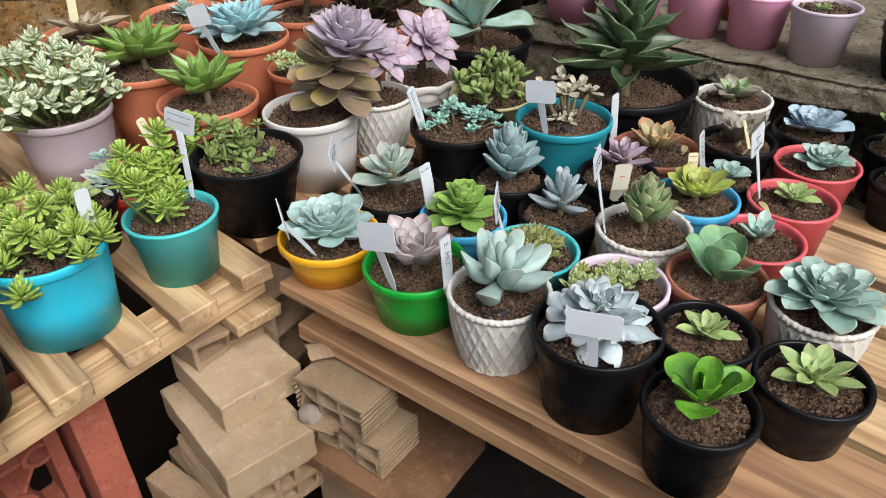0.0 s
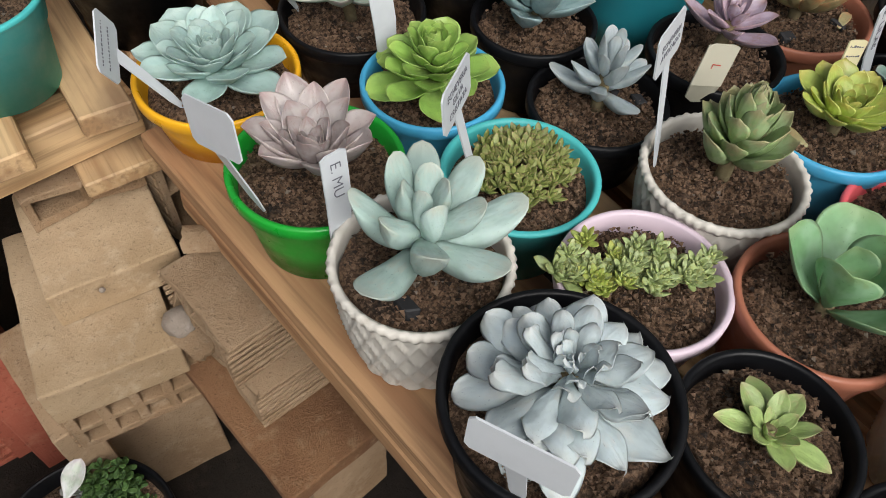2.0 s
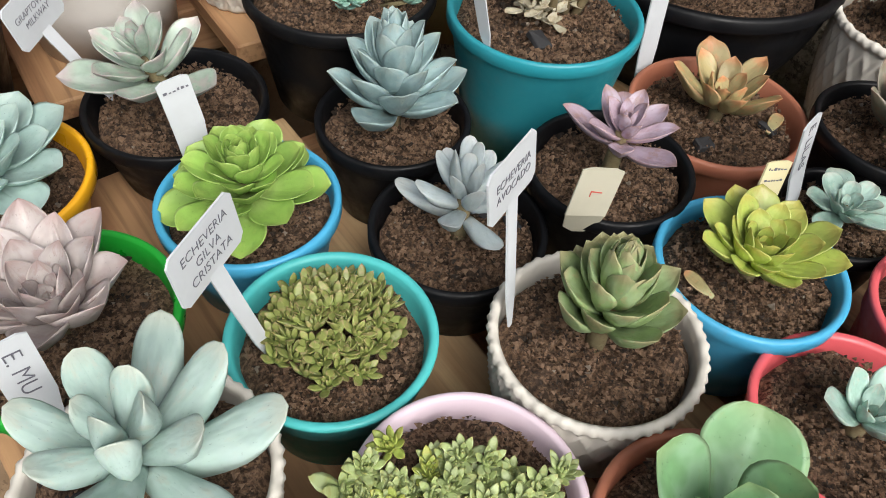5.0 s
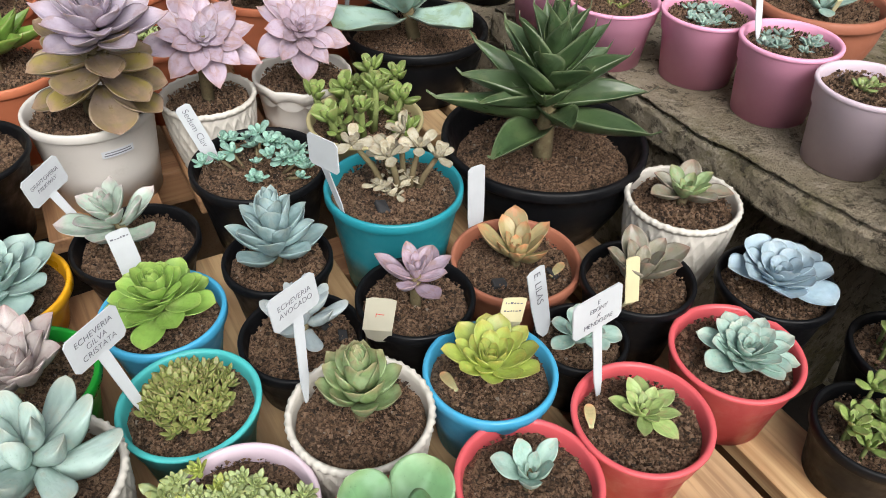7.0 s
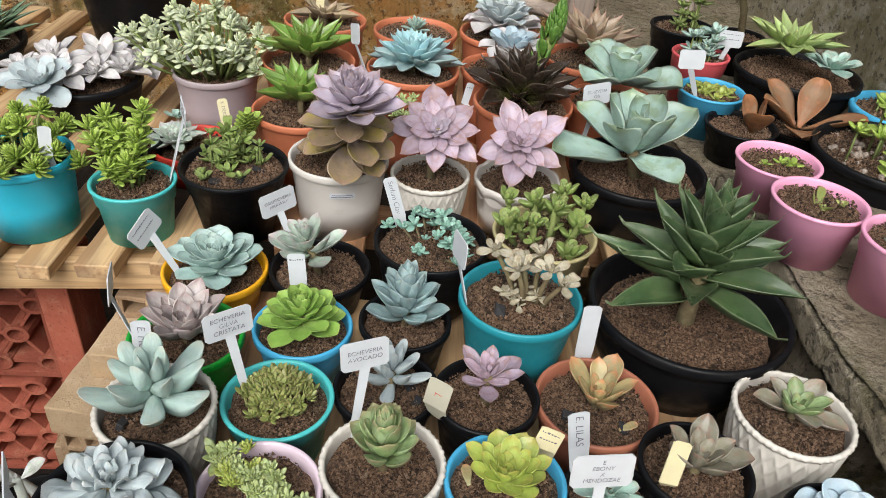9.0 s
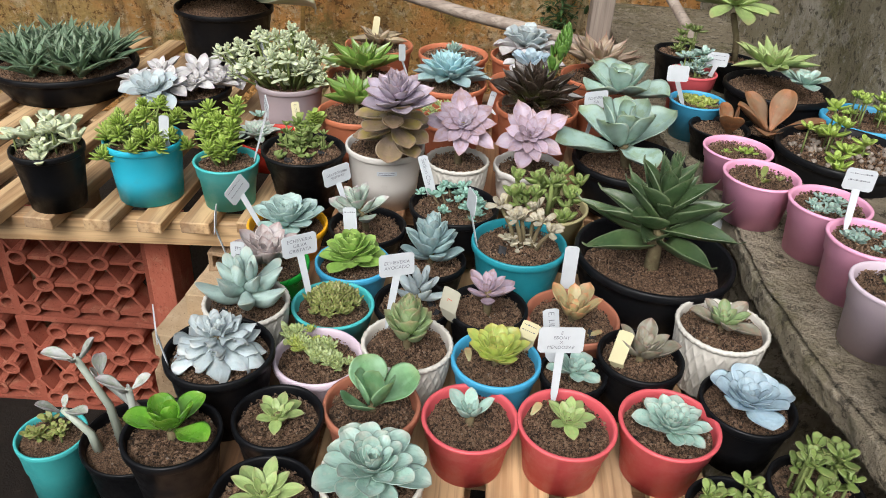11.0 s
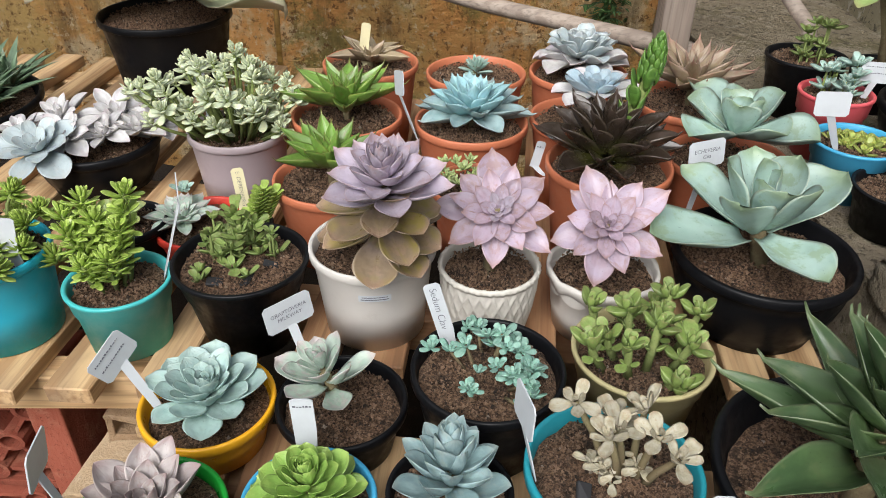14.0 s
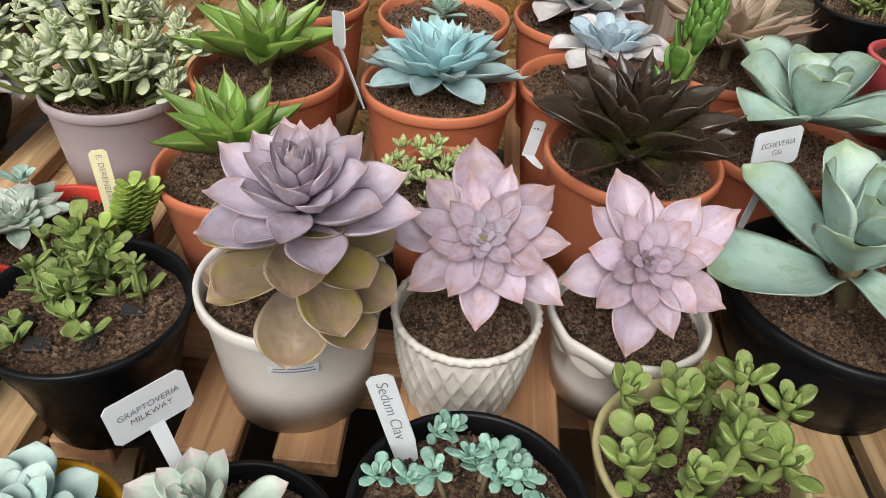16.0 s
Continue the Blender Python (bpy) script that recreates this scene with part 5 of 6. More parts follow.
t_, z_, r_ = pot("plastic", "white", 0.675, 0.877, 0.756, 0.074, B, "large white pot with a tall lavender rosette over bronze lower leaves", taper=0.8)
rosette(t_, r_, 0.064, 17, (SP, 0.68, 0.12, 0.16, 0.0, 0.04), [LM["bronze"]], el=(20, -26), centre=(0.02, -0.04, z_ + 0.072), column=0.06, inner=0.9, curve=(0.1, 0.16), tilt=(8, 0), base=0.1, wob=9)
rosette(t_, r_, 0.064, 30, (OV, 0.56, 0.11, 0.2, 0.0, 0.04), [LM["lavender"]], fall=0.8, power=1.05, el=(82, 16), centre=(0.028, -0.066, z_ + 0.132), column=0.05, inner=0.26, curve=(0.25, 0.14), tilt=(14, 0), wob=9)
stalk(t_, [(0, 0, z_ - 0.01), (0.008, -0.02, z_ + 0.05), (0.028, -0.066, z_ + 0.14)], 0.009, 0.008)
sticker(t_, 0.0695, 0.085, 12)
t_, z_, r_ = pot("lattice", "ivory", 0.811, 0.882, 0.736, 0.0595, B, "white lattice pot with a pink-lavender rosette leaning forward")
rosette(t_, r_, 0.068, 27, (OV, 0.54, 0.12, 0.18, 0.0, 0.04), [LM["lavender"], LM["rose"]], fall=0.6, power=1.15, inner=0.16, outer_from=0.3, wob=8, el=(76, -4), centre=(0.006, -0.006, z_ + 0.082), curve=(0.2, 0.08), tilt=(38, 0), column=0.012)
stalk(t_, [(0, 0, z_ - 0.01), (0.002, 0.0, z_ + 0.05), (0.006, -0.004, z_ + 0.09)], 0.008, 0.007)
t_, z_, r_ = pot("scallop", "white", 0.945, 0.91, 0.722, 0.067, B, "white scallop-edged pot with a dusty pink rosette leaning forward", taper=0.8)
rosette(t_, r_, 0.068, 25, (OV, 0.54, 0.12, 0.18, 0.0, 0.04), [LM["rose"], LM["rose"]], fall=0.6, power=1.15, inner=0.16, wob=8, el=(76, -4), centre=(-0.006, -0.024, z_ + 0.082), curve=(0.2, 0.08), tilt=(42, 0), column=0.012)
stalk(t_, [(0, 0, z_ - 0.01), (-0.002, 0.0, z_ + 0.05), (-0.006, -0.022, z_ + 0.09)], 0.008, 0.007)

t_, z_, r_ = pot("bowl", "black", 1.136, 0.947, 0.74, 0.108, B, "wide black bowl with a large blue-green plant of broad leaves", soil=0.02, taper=0.72)
r_.random()
rosette(t_, r_, 0.12, 14, (SP, 0.66, 0.06, 0.2, 0.02, 0.05), [LM["gila"]], dense=1.0, el=(76, 2), centre=(-0.02, -0.01, z_ + 0.055), column=0.03, inner=0.4, curve=(0.28, 0.06), wob=10.0)
stalk(t_, [(0, 0, z_ - 0.01), (-0.01, -0.005, z_ + 0.03), (-0.02, -0.01, z_ + 0.06)], 0.011, 0.009)
t_, z_, r_ = pot("plastic", "terracotta", 1.122, 1.125, 0.773, 0.084, B, "terracotta pot with a blue-green broad-leaved rosette")
rosette(t_, r_, 0.092, 13, (SP, 0.76, 0.07, 0.24, 0.02), [LM["gila"]], dense=1.0, el=(76, 0), centre=(0, -0.01, z_ + 0.05), inner=0.45, curve=(0.28, 0.12), wob=10.0)

t_, z_, r_ = pot("plastic", "lavender", 0.414, 1.163, 0.757, 0.0755, B, "lavender-grey pot overflowing with pale branching sedum", taper=0.8)
bunch = Bunch()
for i in range(64):
    a, rr = i * 2.4, 0.115 * math.sqrt((i + 0.5) / 64)
    ex = 1.25 if math.cos(a) < -0.3 else 0.95
    hh = r_.uniform(0.03, 0.125) * (1.1 - 0.5 * rr / 0.12)
    p = (rr * math.cos(a) * ex - 0.012, rr * math.sin(a) * 0.8, z_ + hh)
    stalk(t_, [(p[0] * 0.4, p[1] * 0.4, z_ - 0.004), (p[0] * 0.8, p[1] * 0.8, z_ + hh * 0.55), p], 0.003, 0.0022, STEM_G)
    bunch.rosette(r_, p, r_.uniform(0.015, 0.022), 15, tiny, el=(80, -10), column=0.02, tilt=(r_.uniform(-25, 25), r_.uniform(-25, 25)))
bunch.made("foliage", LM["palegreen"], t_)

t_, z_, r_ = pot("bowl", "black", 0.165, 1.185, 0.715, 0.1, B - 0.001, "wide black bowl with grey ghost-plant rosettes", soil=0.015)
for dx, dy, rr in ((-0.07, 0.03, 0.06), (0.02, 0.045, 0.065), (0.075, 0.0, 0.055), (-0.02, -0.045, 0.06), (-0.1, -0.03, 0.05), (0.07, 0.07, 0.05), (0.1, 0.04, 0.055), (0.03, -0.02, 0.05)):
    rosette(t_, r_, rr, 13, (OV, 0.5, 0.12, 0.2), [LM["ghost"]], el=(74, 0), centre=(dx, dy, z_ + 0.03), tilt=(r_.uniform(-15, 25), r_.uniform(-15, 15)))
rosette(t_, r_, 0.065, 18, (SP, 0.6, 0.08, 0.14), [LM["silver"]], el=(74, 0), centre=(-0.04, -0.085, z_ + 0.03), tilt=(20, 0))
t_, z_, r_ = pot("plastic", "red", 0.423, 0.984, 0.7, 0.068, B, "red plastic pot with a mint-green rosette")
rosette(t_, r_, 0.047, 34, (OV, 0.5, 0.16, 0.14, 0.0, 0.04), [LM["milky"]], fall=0.7, el=(80, 2), centre=(-0.03, -0.006, z_ + 0.018))
rosette(t_, r_, 0.02, 11, (SP, 0.56, 0.2, 0.12), [LM["seafoam"]], el=(80, 10), centre=(-0.028, 0.012, z_ + 0.05))
t_, z_, r_ = pot("plastic", "black", 0.332, 0.95, 0.715, 0.052, B, "small black pot with a pale green rosette behind the turquoise pots")
rosette(t_, r_, 0.038, 20, (SP, 0.56, 0.16, 0.12), [LM["semper"]], el=(80, 6), centre=(-0.008, -0.006, z_ + 0.016))

rose(("plastic", "terracotta", 0.59, 1.03, 0.755, 0.079, B, "terracotta pot with a bright green agave-like rosette and a trailing spire"), 0.08, 18, (LA, 0.42, 0.1, 0.3, 0.0, 0.06), ["agavelime"], h=0.03, el=(84, 14), curve=(0.12, 0.1), inner=0.5)
t_, z_, r_ = pot("band", "black", 0.497, 0.958, 0.72, 0.03, B, "small black pot with a trailing spire of stacked green leaves")
bunch = Bunch()
for k, (x0, y0, x1, y1, top) in enumerate(((0.0, 0.0, 0.024, 0.0, 0.06), (-0.005, -0.008, 0.006, -0.03, 0.036), (0.01, 0.008, 0.035, 0.01, 0.05))):
    stalk(t_, [(x0, y0, z_ - 0.003), (lerp(x0, x1, 0.6), lerp(y0, y1, 0.6), z_ + top * 0.6), (x1, y1, z_ + top)], 0.002, 0.0015, STEM_G)
    for i in range(18):
        f = (i + 1) / 18
        for side in (0, math.pi):
            bunch.add(medium, Matrix.Translation((lerp(x0, x1, f), lerp(y0, y1, f), z_ + top * f)) @ Euler((0, -0.35, i * math.pi / 2 + side)).to_matrix().to_4x4() @ Matrix.Diagonal((0.015, 0.018, 0.015, 1)))
bunch.made("foliage", LM["bright"], t_)
rose(("plastic", "terracotta", 0.575, 1.195, 0.775, 0.084, B, "terracotta pot with an open green agave-like rosette"), 0.095, 18, (LA, 0.4, 0.09, 0.3, 0.0, 0.06), ["agavelime"], h=0.028, el=(86, 8), curve=(0.12, 0.1), inner=0.45)
t_, z_, r_ = rose(("plastic", "terracotta", 0.572, 1.4, 0.785, 0.083, B, "terracotta pot with a small brownish rosette and dry leaves"), 0.075, 13, (LA, 0.42, 0.08, 0.3), ["dry"], h=0.016, el=(72, 8))
rose(("plastic", "terracotta", 0.764, 1.19, 0.778, 0.084, B, "terracotta pot with a powder-blue rosette of many leaves"), 0.084, 40, (OV, 0.46, 0.1, 0.22, 0.0, 0.06), ["iceblue", "steel"], h=0.03, el=(84, -6), curve=(0.25, 0.1), column=0.02, outer_from=0.72)
rose(("plastic", "terracotta", 0.757, 1.375, 0.786, 0.084, B, "terracotta pot with one small grey-green rosette"), 0.034, 18, (OV, 0.4, 0.12, 0.16), ["seafoam"], h=0.018, el=(84, 10), column=0.02)
rose(("plastic", "terracotta", 0.928, 1.39, 0.79, 0.082, B, "terracotta pot with a white-blue frilled rosette"), 0.08, 40, (SP, 0.62, 0.08, 0.2, 0.035), ["silver", "ghost"], h=0.04, el=(84, -8), column=0.025, wob=10, outer_from=0.75)
rose(("plastic", "terracotta", 0.932, 1.225, 0.778, 0.082, B, "terracotta pot with a pale silver-blue rosette on a stem"), 0.065, 22, (SP, 0.6, 0.08, 0.18, 0.015), ["powder", "ghost"], h=0.055, at=(0.01, -0.01), el=(80, -4), outer_from=0.7)
t_, z_, r_ = pot("plastic", "terracotta", 0.785, 1.04, 0.752, 0.063, B, "terracotta pot with tiny green houseleek rosettes")
bunch = Bunch()
for i in range(26):
    a, rr = i * 2.4, 0.045 * math.sqrt((i + 0.5) / 26)
    bunch.rosette(r_, (rr * math.cos(a) - 0.012, rr * math.sin(a), z_ + r_.uniform(0.008, 0.03)), 0.013, 12, small, el=(85, 10), tilt=(r_.uniform(-20, 20), r_.uniform(-20, 20)))
bunch.made("foliage", LM["semper"], t_)
t_, z_, r_ = pot("plastic", "terracotta", 0.955, 1.06, 0.786, 0.083, B, "terracotta pot with a dark purple-black rosette and a green bud spike")
rosette(t_, r_, 0.1, 34, (OV, 0.42, 0.07, 0.3, 0.0, 0.06), [LM["black"]], dense=1.0, wob=9, fall=0.7, el=(86, 4), centre=(-0.006, -0.012, z_ + 0.035), curve=(0.2, 0.12), inner=0.42, column=0.035)
stalk(t_, [(0.004, 0.0, z_ + 0.02), (0.022, 0.012, z_ + 0.08), (0.038, 0.02, z_ + 0.135)], 0.008, 0.006, STEM_G)
bunch = Bunch()
for i in range(12):
    f = i / 11
    bunch.add(thin, Matrix.Translation((0.008 + 0.024 * f, 0.003 + 0.014 * f, z_ + 0.035 + 0.08 * f)) @ Euler((0, 0, i * 2.4)).to_matrix().to_4x4() @ Matrix.Translation((0.005, 0, 0)) @ Euler((0, -1.15, 0)).to_matrix().to_4x4() @ Matrix.Diagonal((0.034, 0.044, 0.034, 1)))
for i in range(54):
    f = i / 53
    swell = 0.011 * math.sin(math.pi * (0.25 + 0.75 * f)) + 0.001
    bunch.add(small, Matrix.Translation((0.033 + 0.01 * f, 0.018 + 0.006 * f, z_ + 0.112 + 0.05 * f)) @ Euler((0, 0, i * 2.4)).to_matrix().to_4x4() @ Matrix.Translation((swell, 0, 0)) @ Euler((0, -1.25, 0)).to_matrix().to_4x4() @ Matrix.Diagonal((0.017, 0.02, 0.017, 1)))
bunch.made("foliage", LM["budgreen"], t_)
rose(("plastic", "terracotta", 1.096, 1.3, 0.785, 0.084, B, "terracotta pot with a brown-grey rosette of pointed leaves"), 0.1, 24, (LA, 0.36, 0.07, 0.3, 0.0, 0.06), ["lipstick"], h=0.035, el=(82, 8), curve=(0.12, 0.1), inner=0.5)

# the ledge: pink pots with seedlings
def seedlings(thing, z, rng, n, spread, size, material, tall=0.0):
    bunch = Bunch()
    for i in range(n):
        a, rr = rng.uniform(0, 6.28), spread * math.sqrt(rng.random())
        p = (rr * math.cos(a), rr * math.sin(a), z + 0.004 + tall * rng.random())
        bunch.rosette(rng, p, size * rng.uniform(0.7, 1.2), 8, tiny, el=(75, 8))
        if tall:
            stalk(thing, [(p[0], p[1], z - 0.003), p], 0.002, 0.0016, STEM_G)
    bunch.made("foliage", material, thing)


for i, (x, y, rim, R, n, m) in enumerate(((1.295, 0.84, 0.824, 0.059, 3, "bright"), (1.298, 0.711, 0.836, 0.059, 2, "olive"), (1.37, 0.62, 0.842, 0.058, 13, "seafoam"), (1.384, 0.51, 0.848, 0.0565, 12, "seafoam"))):
    t_, z_, r_ = pot("band", "pink", x, y, rim, R, LEDGE, "pink plastic pot with small succulent seedlings on the ledge", "pink pots on the ledge")
    seedlings(t_, z_, r_, n, 0.03, 0.014, LM[m])
    if i == 1:
        rosette(t_, r_, 0.04, 4, (FI, 0.3, 0.16, 0.05), [LM["olive"]], el=(78, 20), centre=(0, 0, z_))
t_, z_, r_ = pot("band", "lilac", 1.372, 0.396, 0.848, 0.055, LEDGE, "pale lilac pot with a tiny green seedling on the ledge")
seedlings(t_, z_, r_, 3, 0.012, 0.016, LM["star"])
t_, z_, r_ = pot("bowl", "brown", 1.535, 0.59, 0.84, 0.085, LEDGE, "brown terracotta-coloured bowl with pale cuttings")
rosette(t_, r_, 0.05, 9, (SP, 0.4, 0.14, 0.1), [LM["seafoam"]], el=(50, 4), centre=(-0.01, -0.01, z_ + 0.006))
t_, z_, r_ = pot("bowl", "black", 1.515, 0.935, 0.803, 0.121, 0.721, "wide black bowl with sprouting cuttings and pale pebbles", soil=0.012)
seedlings(t_, z_, r_, 12, 0.09, 0.026, LM["bright"], 0.075)
for _ in range(70):
    bm = bmesh.new()
    bmesh.ops.create_icosphere(bm, subdivisions=1, radius=r_.uniform(0.003, 0.007))
    ob = part("pebble", bm, STONE, t_)
    a, rr = r_.uniform(0, 6.28), 0.1 * math.sqrt(r_.random())
    ob.location = (rr * math.cos(a), rr * math.sin(a), z_ + 0.004)
t_, z_, r_ = pot("band", "blue", 1.291, 1.146, 0.8, 0.059, 0.721, "small blue pot with yellowing little leaves")
seedlings(t_, z_, r_, 16, 0.036, 0.018, LM["yellowgreen"])
t_, z_, r_ = pot("band", "coral", 1.3, 1.275, 0.82, 0.054, 0.721, "small coral red pot with pale blue-green sprigs")
seedlings(t_, z_, r_, 12, 0.026, 0.022, LM["seafoam"], 0.05)
t_, z_, r_ = pot("band", "black", 1.305, 1.44, 0.82, 0.066, 0.721, "black pot with a small green shrubby succulent")
seedlings(t_, z_, r_, 12, 0.03, 0.02, LM["jade"], 0.06)
t_, z_, r_ = pot("bowl", "black", 1.495, 1.285, 0.8, 0.118, 0.721, "wide black bowl with green and blue rosettes", soil=0.012)
rosette(t_, r_, 0.105, 20, (LA, 0.36, 0.07, 0.24), [LM["star"]], wob=10, el=(76, 4), centre=(-0.02, 0.02, z_ + 0.05))
rosette(t_, r_, 0.055, 12, (SP, 0.6, 0.08, 0.14), [LM["seafoam"]], el=(70, 4), centre=(0.03, -0.06, z_ + 0.04))
t_, z_, r_ = pot("band", "black", 1.318, 1.045, 0.783, 0.06, 0.721, "black pot with a copper-brown felted leaf")
rosette(t_, r_, 0.065, 3, (PA, 0.7, 0.06, 0.14), [LM["copper"]], el=(72, 40), centre=(0.02, 0, z_), inner=0.8)
t_, z_, r_ = pot("band", "black", 1.425, 1.07, 0.775, 0.055, 0.721, "black pot with broad copper-brown felted leaves")
rosette(t_, r_, 0.1, 5, (PA, 0.5, 0.05, 0.2), [LM["copper"]], el=(44, 8), centre=(0, 0, z_ + 0.01), inner=0.85)
t_, z_, r_ = pot("bowl", "blue", 1.64, 1.15, 0.79, 0.09, 0.721, "blue bowl with green sprouting cuttings beside the wall")
seedlings(t_, z_, r_, 12, 0.05, 0.02, LM["bright"], 0.07)
t_, z_, r_ = pot("bowl", "black", 1.392, 0.235, 0.84, 0.075, LEDGE, "dark bowl with large pale green shell-like leaves on the ledge")
rosette(t_, r_, 0.09, 8, (PA, 0.46, 0.07, 0.24), [LM["palegreen"]], el=(70, 6), centre=(-0.015, 0, z_ + 0.02), inner=0.8)
t_, z_, r_ = pot("band", "black", 1.445, 1.475, 0.8, 0.05, 0.721, "black pot with a tall rosette plant against the wall")
stalk(t_, [(0, 0, z_), (-0.01, 0.0, z_ + 0.06), (-0.035, -0.01, z_ + 0.12)], 0.008, 0.007)
rosette(t_, r_, 0.1, 16, (SP, 0.48, 0.05, 0.16), [LM["star"]], el=(64, -16), centre=(-0.036, -0.01, z_ + 0.14), curve=(0.1, -0.06), wob=10)

# far left: grass bowl, big-leaved plant, black pot
t_, z_, r_ = pot("bowl", "black", -0.184, 1.294, 0.712, 0.17, B, "very wide grey-black bowl planted with a grey-green grassy tuft", soil=0.012, taper=0.8)
blade = leaf_arrays(LA, 0.2, 0.03, -0.22, 0.22, 0.0, 8, 6)
bunch = Bunch()
for i in range(19):
    a, rr = i * 2.4, 0.125 * math.sqrt((i + 0.5) / 19)
    for k in range(22):
        f = k / 21
        l = lerp(0.07, 0.115, f) * r_.uniform(0.8, 1.15)
        bunch.add(blade, Matrix.Translation((rr * math.cos(a), rr * math.sin(a), z_ + 0.004)) @ Euler((0, -radians(lerp(88, 34, f) + r_.uniform(-8, 8)), k * 2.4 + i)).to_matrix().to_4x4() @ Matrix.Diagonal((l, l, l, 1)))
bunch.made("foliage", LM["grass"], t_)
t_, z_, r_ = pot("plastic", "black", 0.105, 1.62, 0.79, 0.132, B, "tall black pot with huge ragged grey-green leaves", taper=0.8)
rosette(t_, r_, 0.25, 11, (PA, 0.66, 0.035, 0.1, 0.07), [LM["greyleaf"]], el=(40, -2), centre=(0, 0, z_ + 0.05), inner=0.6, curve=(0.08, -0.04), wob=12.0)
t_, z_, r_ = pot("plastic", "black", 0.098, 0.742, 0.752, 0.062, B, "black pot with cream and green leafy stems")
seedlings(t_, z_, r_, 16, 0.055, 0.03, LM["palegreen"], 0.06)
rosette(t_, r_, 0.05, 12, (SP, 0.36, 0.16, 0.1), [LM["palegreen"]], el=(76, 10), centre=(-0.02, 0, z_ + 0.03))

# low pots in front of the bricks
t_, z_, r_ = pot("plastic", "black", 0.25, 0.575, 0.24, 0.1, 0.02, "black bucket with tall mottled stems on the ground", soil=0.02)
for dx, dy, hh, lean in ((-0.03, 0.0, 0.2, -0.05), (0.02, -0.02, 0.16, 0.0), (0.0, 0.04, 0.12, -0.07), (-0.06, -0.03, 0.1, -0.05)):
    stalk(t_, [(dx, dy, z_), (dx + lean * 0.15, dy, z_ + hh * 0.45), (dx + lean, dy, z_ + hh)], 0.009, 0.006, LM["mottled"])
    rosette(t_, r_, 0.058, 4, (PA, 0.46, 0.16, 0.26), [LM["mottled"]], el=(66, 14), centre=(dx + lean, dy, z_ + hh - 0.004), wob=16.0)
bunch = Bunch()
for i in range(60):
    a, rr, hh = r_.uniform(0, 6.28), 0.03 * math.sqrt(r_.random()), r_.uniform(0.0, 0.07)
    bunch.rosette(r_, (0.045 + rr * math.cos(a), 0.03 + rr * math.sin(a), z_ + hh), 0.012, 12, tiny, el=(80, -20), column=0.01)
bunch.made("fern", LM["darkfern"], t_)
seedlings(t_, z_, r_, 8, 0.06, 0.022, LM["mottled"], 0.03)
t_, z_, r_ = pot("band", "turquoise", 0.09, 0.56, 0.235, 0.065, 0.02, "turquoise pot with green sprouts on the ground")
seedlings(t_, z_, r_, 12, 0.04, 0.02, LM["olive"], 0.02)
t_, z_, r_ = pot("plastic", "black", 1.262, 0.205, 0.695, 0.052, M - 0.02, "black pot with a dark green leafy sedum")
seedlings(t_, z_, r_, 16, 0.03, 0.02, LM["jade"], 0.06)
t_, z_, r_ = pot("plastic", "black", 1.165, 0.165, 0.69, 0.05, M, "black pot with short green sedum shoots")
seedlings(t_, z_, r_, 12, 0.03, 0.018, LM["jade"], 0.03)

# ---- pole, post and cane by the earth wall ----
ob = part("wooden_pole", tube([(0.0, 2.34, 0.81), (0.205, 2.3, 0.768), (0.735, 2.1, 0.702), (1.057, 1.9, 0.7), (1.347, 1.75, 0.688), (1.42, 1.71, 0.68)], [0.018, 0.019, 0.02, 0.02, 0.021, 0.021], 12), WOOD_OLD)
tagged(ob, "grey weathered wooden pole leaning across the earth wall", "pole")
bm = bmesh.new()
box(bm, -0.6, 0.6, -0.042, 0.042, -0.03, 0.03, 0.003)
bevelled(bm, 0.004)
ob = part("wooden_post", bm, WOOD_OLD)
ob.matrix_basis = Matrix.Translation((1.13, 1.7, 0.6)) @ Euler((0, -math.pi / 2, 0)).to_matrix().to_4x4()
tagged(ob, "grey squared wooden post standing before the wall", "post")
ob = part("bamboo_cane", tube([(0.245, 1.85, 0.0), (0.258, 1.85, 0.69), (0.267, 1.85, 0.86), (0.29, 1.86, 1.3)], 0.007, 8), CANE)
tagged(ob, "thin yellow bamboo cane standing upright", "cane")
ob = part("grey_branch", tube([(1.38, 1.6, 0.7), (1.363, 1.62, 0.814), (1.272, 1.8, 0.928), (1.17, 2.0, 1.1)], [0.016, 0.015, 0.014, 0.012], 8), WOOD_OLD)
tagged(ob, "thin grey branch leaning on the wall", "branch")

fern = empty("wall_fern", 1.068, 2.36, 0.712, "small green fern growing out of the earth wall", "fern")
frng = random.Random(3)
bunch = Bunch()
frond = leaf_arrays(LA, 0.3, 0.04, -0.3, 0.05, 0.0, 5, 4)
for i in range(260):
    l = frng.uniform(0.025, 0.055)
    bunch.add(frond, Matrix.Translation((frng.gauss(0, 0.03), frng.uniform(-0.05, 0.02), frng.uniform(-0.12, 0.12))) @ Euler((0, -frng.uniform(-0.3, 1.2), -frng.uniform(0, 3.14))).to_matrix().to_4x4() @ Matrix.Diagonal((l, l, l, 1)))
bunch.made("foliage", LM["darkfern"], fern)

